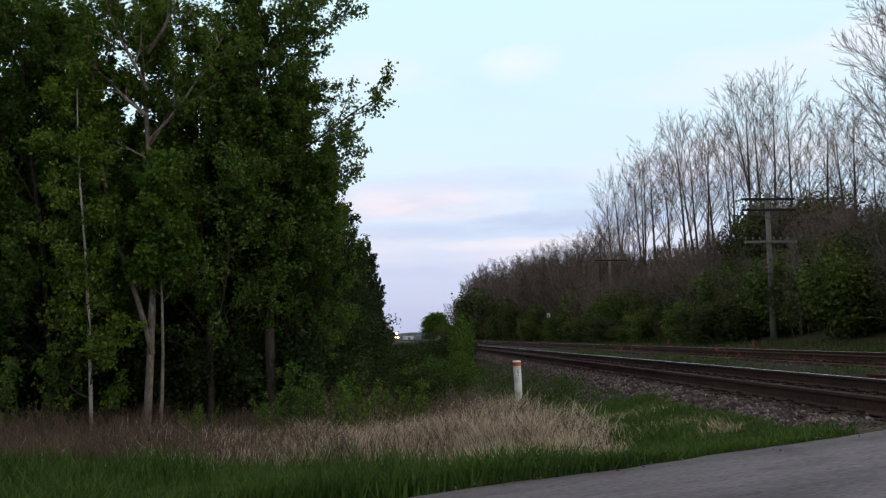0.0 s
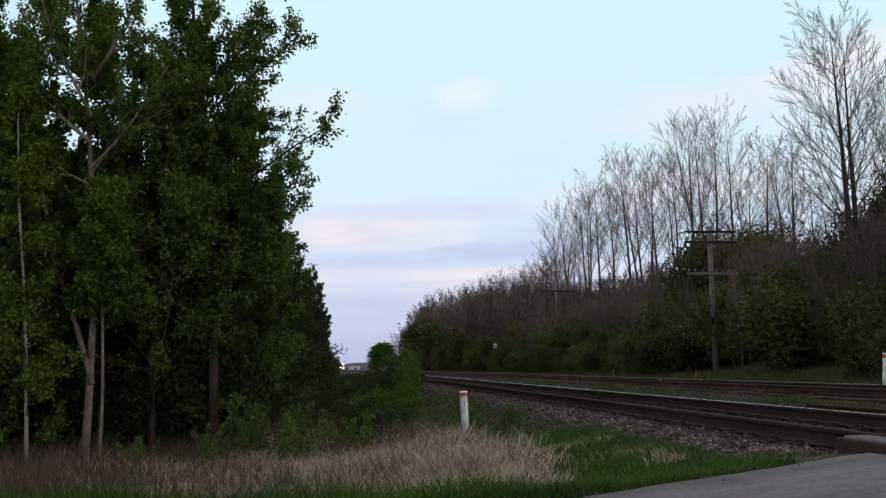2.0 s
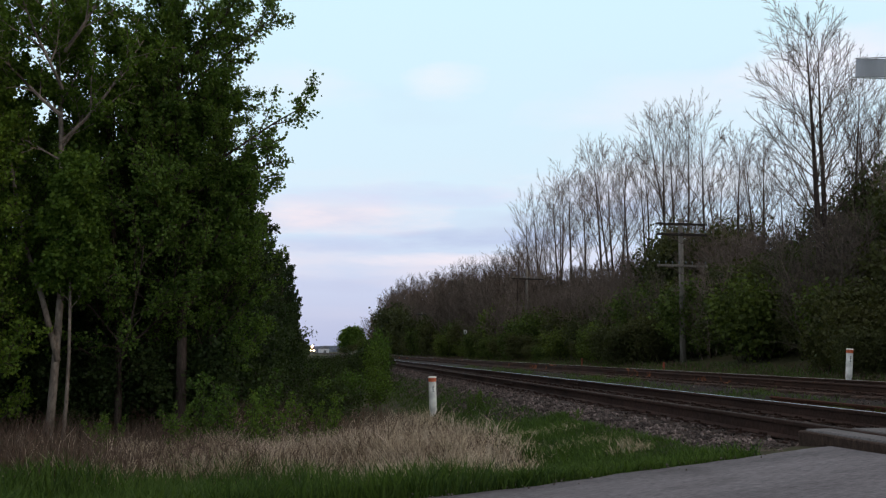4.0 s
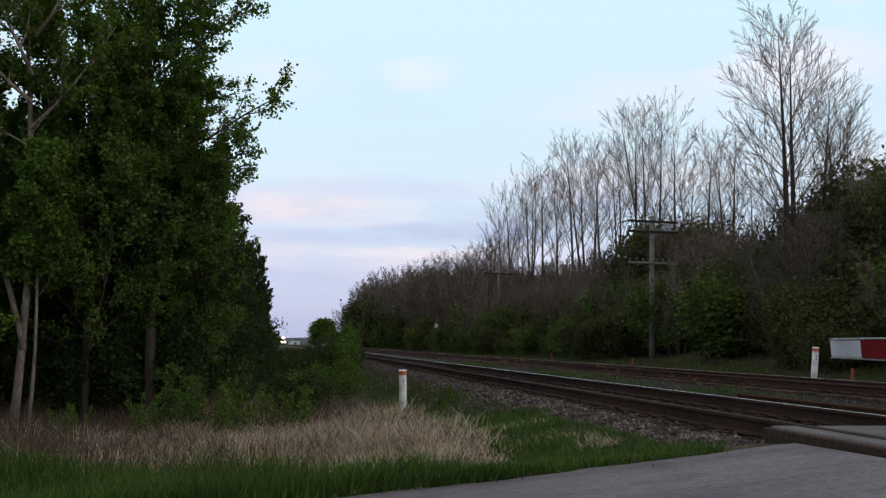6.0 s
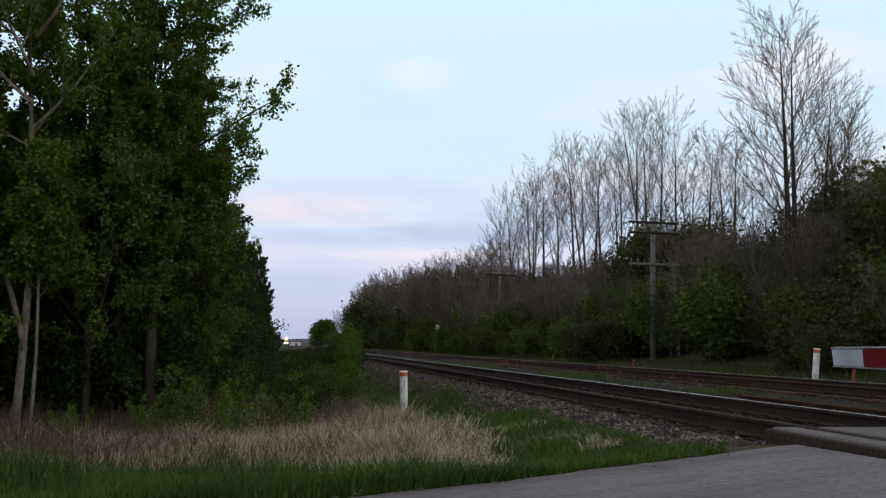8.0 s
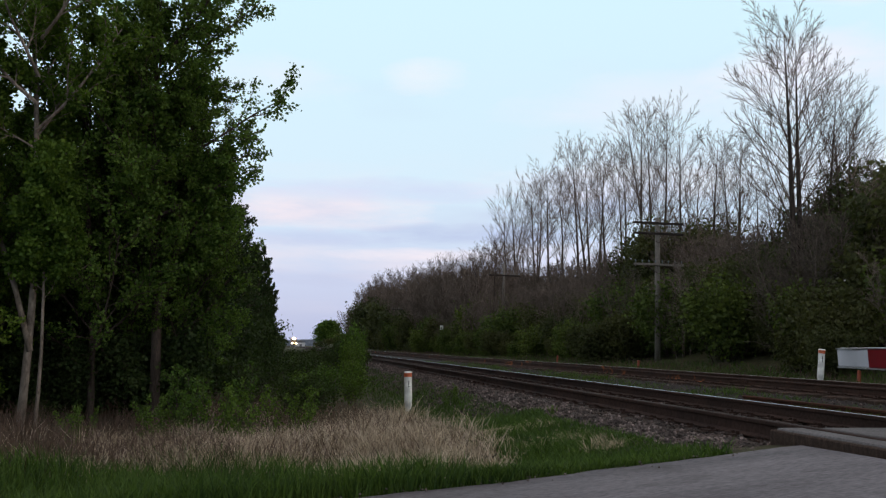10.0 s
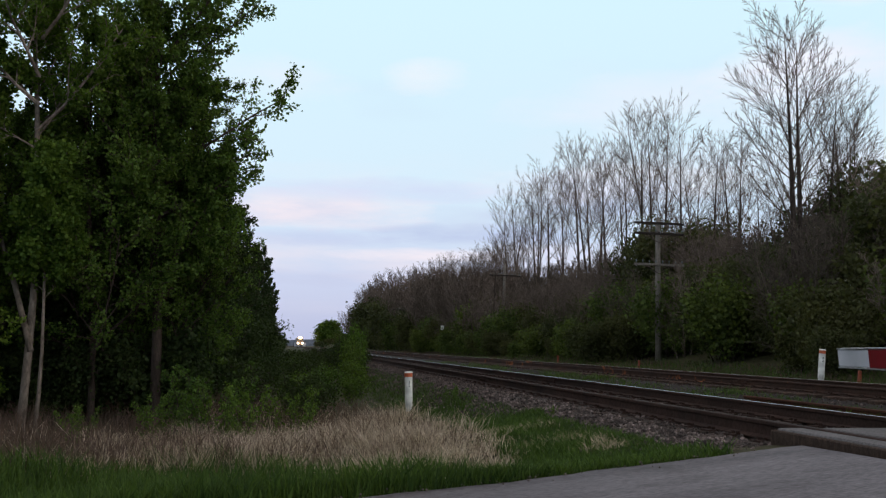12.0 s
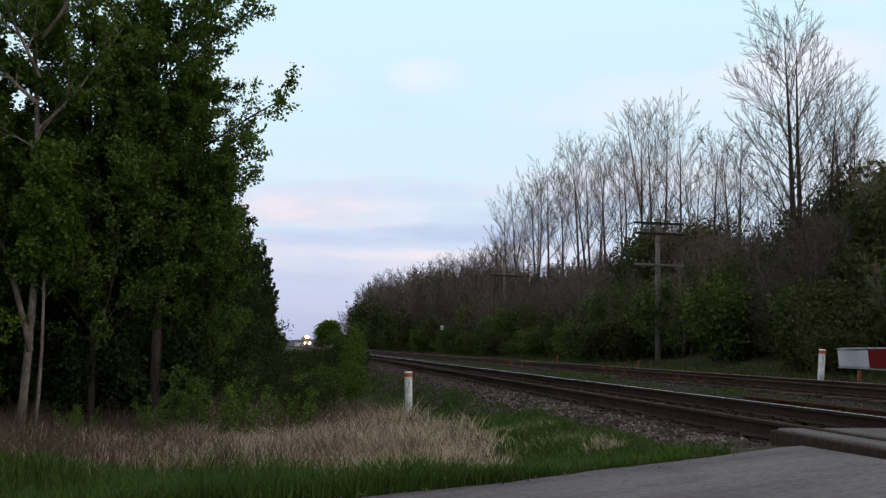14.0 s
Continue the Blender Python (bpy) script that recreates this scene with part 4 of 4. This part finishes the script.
for bearing, lateral, slope in ((13.0, 26, 0.183), (13.6, 27, 0.186), (14.8, 28, 0.2), (15.4, 26, 0.215), (16.3, 27, 0.208), (17.3, 26, 0.242), (18.1, 28, 0.236), (19.0, 26, 0.227), (20.0, 27, 0.246), (20.9, 26, 0.27),
                                (21.8, 28, 0.28), (23.1, 26, 0.262), (23.8, 29, 0.226), (25.0, 26, 0.25), (26.3, 28, 0.235), (27.5, 29, 0.195), (28.6, 33, 0.19), (31.2, 24, 0.30), (32.4, 25, 0.27), (33.7, 28, 0.2), (34.8, 30, 0.195),
                                (36.2, 29, 0.2), (37.8, 31, 0.2), (12.2, 28, 0.12), (14.2, 32, 0.14), (18.6, 34, 0.16), (22.4, 32, 0.17), (25.7, 33, 0.16), (29.2, 34, 0.17)):
    bare_at(bearing, lateral, slope)
TOPS = [(3.3, 0.035), (4.1, 0.053), (5.1, 0.078), (6.9, 0.083), (8.2, 0.092), (9.6, 0.096), (11.2, 0.112), (12.6, 0.12)]
bearing = 3.4
while bearing < 12.6:
    bare_at(bearing, rng.uniform(18, 26), lerp_table(bearing, TOPS) * rng.uniform(0.9, 1.1))
    bearing += 0.16
bearing = 3.6
while bearing < 13.4:
    x, y, r = stand(bearing, rng.uniform(18, 27))
    h = EYE_Z + min(0.1, lerp_table(bearing, TOPS)) * r * rng.uniform(0.5, 0.84) - land(x, y)
    plant(("brush", COUNT[0] % 2), brush[COUNT[0] % 2], "bare_bush", "leafless brown twiggy bush on the railway bank", "shrub", "brush of the bank", x, y, rng.uniform(0, 360), h / 4.7)
    COUNT[0] += 1
    bearing += 0.09
# thicket under the bare trees
THICK = [(12.5, 0.075), (16, 0.085), (22, 0.095), (24, 0.13), (25.5, 0.12), (28, 0.108), (31, 0.14), (33, 0.155), (35, 0.17), (40, 0.17)]
bearing = 12.5
while bearing < 40:
    for j in range(2):
        x, y, r = stand(bearing + rng.uniform(-0.3, 0.3), rng.uniform(22.5, 25.5) + 4 * j)
        h = EYE_Z + lerp_table(bearing, THICK) * r * rng.uniform(0.6, 1.12) - land(x, y)
        if rng.random() < (0.66 if bearing < 30 else 0.5):
            plant(("brush", 0), brush[0], "bare_bush", "leafless brown twiggy bush on the railway bank", "shrub", "brush of the bank", x, y, rng.uniform(0, 360), h / 4.7)
        else:
            plant(("bank", 2), bank_shrub[2], "bank_shrub", "dense dark green shrub on the railway bank", "shrub", "undergrowth of the bank", x, y, rng.uniform(0, 360), h / 3.5)
    bearing += 0.42
blossom = make_tree(48, 2.6, 0.03, BUSH, 2, DARKBARK, None, PETAL, 2, 0.14, 0.12, FOUR)
x, y, r = stand(33.9, 20.3)
plant("blossom", blossom, "blossom_shrub", "small shrub with white blossom on the bank", "shrub", "", x, y, 0, 0.95)
# leafy trees among them
for bearing, lateral, slope, k in ((33.6, 23, 0.15, 1), (35.2, 23, 0.165, 1), (37.0, 23, 0.17, 1)):
    x, y, r = stand(bearing, lateral)
    s = (EYE_Z + slope * r - land(x, y)) / 8.6
    plant(("aspen", k), aspen[k], "aspen_tree", "leafy green tree among the bare trees of the bank", "tree", "leafy trees of the bank", x, y, rng.uniform(0, 360), s)

for bearing, lateral, slope in ((4.7, 18, 0.042), (5.3, 18, 0.055), (6.0, 18, 0.055), (6.8, 18, 0.045)):
    x, y, r = stand(bearing, lateral)
    plant(("bank", 0), bank_shrub[0], "bank_shrub", "dense dark green shrub on the railway bank", "shrub", "undergrowth of the bank", x, y, rng.uniform(0, 360), (EYE_Z + slope * r - land(x, y)) / 3.6)

# ---------------------------------------------------------------- grass


def blades(rs, xs, ys, zs, height, width, lean):
    n = len(xs)
    c = np.stack([xs, ys, zs], axis=1)
    a = rs.uniform(0, 2 * np.pi, n)
    w = np.stack([np.cos(a), np.sin(a), np.zeros(n)], axis=1) * (width * rs.uniform(0.6, 1.3, n))[:, None]
    d = np.stack([rs.normal(0, lean, n), rs.normal(0, lean, n), np.ones(n)], axis=1)
    h = (height * rs.uniform(0.55, 1.25, n))[:, None]
    mid = c + d * h * 0.55
    tip = c + d * h + np.stack([d[:, 0], d[:, 1], -0.25 * np.ones(n)], axis=1) * h * 0.35
    lower = np.stack([c - w, c + w, mid + w * 0.75, mid - w * 0.75], axis=1)
    upper = np.stack([mid - w * 0.75, mid + w * 0.75, tip + w * 0.12, tip - w * 0.12], axis=1)
    return np.concatenate([lower, upper])


def meadow(name, label, material, seed, n, x_range, y_range, keep, height, width, lean, power=1.6, short=True):
    rs = np.random.RandomState(seed)
    xs = rs.uniform(*x_range, n)
    ys = y_range[0] + (y_range[1] - y_range[0]) * rs.uniform(0, 1, n) ** power
    ok = np.array([keep(x, y) for x, y in zip(xs, ys)]) > rs.uniform(0, 1, n)
    xs, ys = xs[ok], ys[ok]
    zs = np.array([land(x, y) for x, y in zip(xs, ys)]) - 0.02
    hh = np.array([height * ((max(0.45, min(1, 1.5 - 0.5 * x)) if short else max(0.3, min(1, (y - 6.6) / 3.4))) if x < 4 else 1) * (0.8 + 0.5 * noise.noise(Vector((x * 0.9, y * 0.9, seed)))) for x, y in zip(xs, ys)])
    me = quads(name, blades(rs, xs, ys, zs, hh, width, lean), material)
    tagged(new(name, me), label, "grass", kind="stuff")


def green_edge(x):
    return 10.0 + 0.4 * noise.noise(Vector((x * 0.6, 0, 8))) - 1.2 * max(0, min(1.6, x)) + max(0, x - 2.0) * 9


def green_keep(x, y):
    """Bright grass: a strip along the road, and the foot of the ballast."""
    if y < 7.05 + edge(x, 1):
        return 0
    far_edge = green_edge(x)
    strip = 1 if y < far_edge else max(0, 1 - (y - far_edge) / 0.6)
    foot = max(0, min(1, (x - 2.0) / 0.5)) * (1 if y < 30 else 0.7)
    edge_of_bed = 1 if x < 3.4 + 0.18 * noise.noise(Vector((y * 0.8, 3, 1))) else 0
    return max(strip, foot) * edge_of_bed


def straw_keep(x, y):
    if y < green_edge(x) - 0.3:
        return 0
    a = max(0.03, min(1, (x + 2.6) / 1.2))
    back = 13.0 + 0.9 * noise.noise(Vector((x * 0.8, 2, 6))) + 1.2 * max(0, min(1, x))
    a *= 1 if y < back else max(0.06, 1 - (y - back) / 1.5)
    return a * max(0, min(1, (2.3 + 0.5 * noise.noise(Vector((y * 0.9, 1, 1))) - x) / 1.1)) * (0.7 + 0.9 * noise.noise(Vector((x * 1.7, y * 1.2, 5))))


meadow("verge_grass", "fresh green grass along the road's edge", GRASS, 1, 80000, (-13, 4.2), (6.9, 13), green_keep, 0.32, 0.007, 0.25, 1.2)
meadow("verge_grass", "fresh green grass between road and ballast", GRASS, 8, 26000, (1.4, 3.5), (7.0, 13), green_keep, 0.26, 0.007, 0.3, 1.0)
meadow("verge_grass", "fresh green grass at the foot of the ballast", GRASS, 2, 26000, (1.9, 3.6), (9, 60), green_keep, 0.3, 0.008, 0.3)
meadow("dry_grass", "tall pale dry grass behind the green verge", STRAW, 3, 100000, (-4.5, 2.5), (7.8, 20), straw_keep, 0.38, 0.004, 0.34, 1.3, False)
meadow("dead_stalks", "brown dead weed stalks under the trees", STALK, 4, 44000, (-15, 2.2), (10.0, 22), lambda x, y: 1 if x < -1 else 0.55, 0.5, 0.004, 0.3)
meadow("dry_grass", "sparse dry straw tufts in the green grass", STRAW, 11, 16000, (1.6, 3.2), (8.6, 11.5), lambda x, y: max(0, noise.noise(Vector((x * 1.5, y * 1.5, 9))) + 0.1), 0.3, 0.0042, 0.35, 1.0)
meadow("track_weeds", "green weeds between the tracks", GRASS, 5, 30000, (7.0, 9.7), (8.5, 60), lambda x, y: max(0, 0.3 + 1.3 * noise.noise(Vector((x, y * 0.35, 2)))), 0.22, 0.009, 0.5)
meadow("bank_grass", "rough grass beside the far track", GRASS, 6, 24000, (13.4, 17.5), (8, 90), lambda x, y: 0.8, 0.3, 0.01, 0.4)
meadow("dead_stalks", "dull brown dead grass beside the far track", STALK, 7, 16000, (13.3, 17.5), (8, 140), lambda x, y: 0.7, 0.35, 0.012, 0.4)

# ---------------------------------------------------------------- distance
b = Buf()
for k in range(120):
    x = -1500 + 30 * k
    h = 13 + 6 * noise.noise(Vector((x * 0.004, 0, 0))) + 2 * noise.noise(Vector((x * 0.02, 0, 3)))
    b.v += [Vector((x, 2200, -5)), Vector((x, 2205, h)), Vector((x, 2400, h * 0.8))]
    if k:
        q = 3 * k
        b.f += [(q - 3, q, q + 1, q - 2), (q - 2, q + 1, q + 2, q - 1)]
tagged(new("backdrop", b.mesh("backdrop", HAZE)), "wooded ridge on the horizon, blue-grey haze put into its colour", "ridge", kind="structure")
round_tree = make_tree(71, 9.0, 0.3, {**LEAFY, "levels": [(22, 60, 0.5, 0.03), (7, 50, 0.5, 0.2), (4, 50, 0.6, 0.2)]}, 3, DARKBARK, None, LEAF, 16, 0.5, 0.5)
plant("round", round_tree, "field_tree", "single round leafy tree in a distant field", "tree", "", 19.6, 480, 0, 2.0, 0.62)


for x, y, s in ((14, 420, 0.8), (17, 428, 1.0), (20, 436, 0.9), (23, 430, 1.1), (26, 440, 1.0), (13, 455, 0.8), (29, 450, 1.2)):
    plant(("bank", 0), bank_shrub[0], "bank_shrub", "bushy field hedge shrub in the distance", "shrub", "undergrowth of the bank", x, y, rng.uniform(0, 360), s)


def barn(x, y, w, d, h):
    t = tagged(new("farm_building"), "small pale distant farm building with a grey roof", "building", "farm buildings")
    t.matrix_basis = pose(x, y, land(x, y), 0, 0, 10)
    b = Buf()
    b.box(-w / 2, w / 2, -d / 2, d / 2, -0.5, h)
    part("wall", b.mesh("wall", WALLW), t)
    b = Buf()
    b.prism([(-w / 2 - 0.4, h), (w / 2 + 0.4, h), (0, h + w * 0.3)], [(0, -d / 2 - 0.3, 0), (0, d / 2 + 0.3, 0)])
    part("roof", b.mesh("roof", ROOFM), t)
    b = Buf()
    b.box(-w * 0.15, w * 0.15, -d / 2 - 0.05, -d / 2 + 0.05, -0.3, h * 0.6)
    part("door", b.mesh("door", ROOFM), t)


barn(10, 900, 8, 12, 3.5)
barn(32, 880, 14, 8, 2.6)

# ---------------------------------------------------------------- the coming train
loco = tagged(new("locomotive"), "dark diesel locomotive with bright headlights approaching on the line", "locomotive")
b = Buf()
b.box(-1.5, 1.5, 2.6, 18, 1.1, 4.3)
part("body", bevelled(b, "body", LOCO, 0.1), loco)
b = Buf()
b.box(-1.5, 1.5, 1.0, 4.5, 1.1, 4.75)
part("cab", bevelled(b, "cab", LOCO, 0.15), loco)
b = Buf()
b.box(-1.0, 1.0, -0.6, 1.2, 1.0, 3.2)
part("nose", bevelled(b, "nose", LOCO, 0.2), loco)
b = Buf()
b.box(-1.5, 1.5, -1.2, 18.2, 0.75, 1.12)
part("frame", bevelled(b, "frame", LOCO, 0.05), loco)
for yy in (1.5, 3.4, 13.2, 15.1):
    for s in (-1, 1):
        b = Buf()
        b.tube([Vector((s * 0.68, yy, 0.5)), Vector((s * 0.82, yy, 0.5))], [0.5, 0.5], 16)
        part("wheel", b.mesh("wheel", DARKRUST), loco)
for x, y, z, r in ((-0.3, 0.93, 4.35, 0.38), (0.3, 0.93, 4.35, 0.38), (-1.1, -1.25, 1.6, 0.26), (1.1, -1.25, 1.6, 0.26)):
    b = Buf()
    b.tube([Vector((x, y, z)), Vector((x, y - 0.08, z)), Vector((x, y - 0.14, z))], [r, r, r * 0.5], 14)
    part("headlight", b.mesh("headlight", HEAD), loco, "lit sealed-beam lamp")


def motions():
    walk(arm, [(t, Matrix.Translation(ARM_AT) @ pose(0, 0, 0, 0, -4.5, 0) @ pose(0, 0, 0, e, 0, 0)) for t, e in ARM_ROWS])
    rows = []
    for k in range(15):
        d = 822 - 28.0 * k
        x = FAR_C + bend(d)
        turn = math.degrees(math.atan2(bend(d - 5) - bend(d + 5), 10))
        rows.append((float(k), pose(x, d, RAIL_Z, 0, 0, turn)))
    walk(loco, rows)


motions()
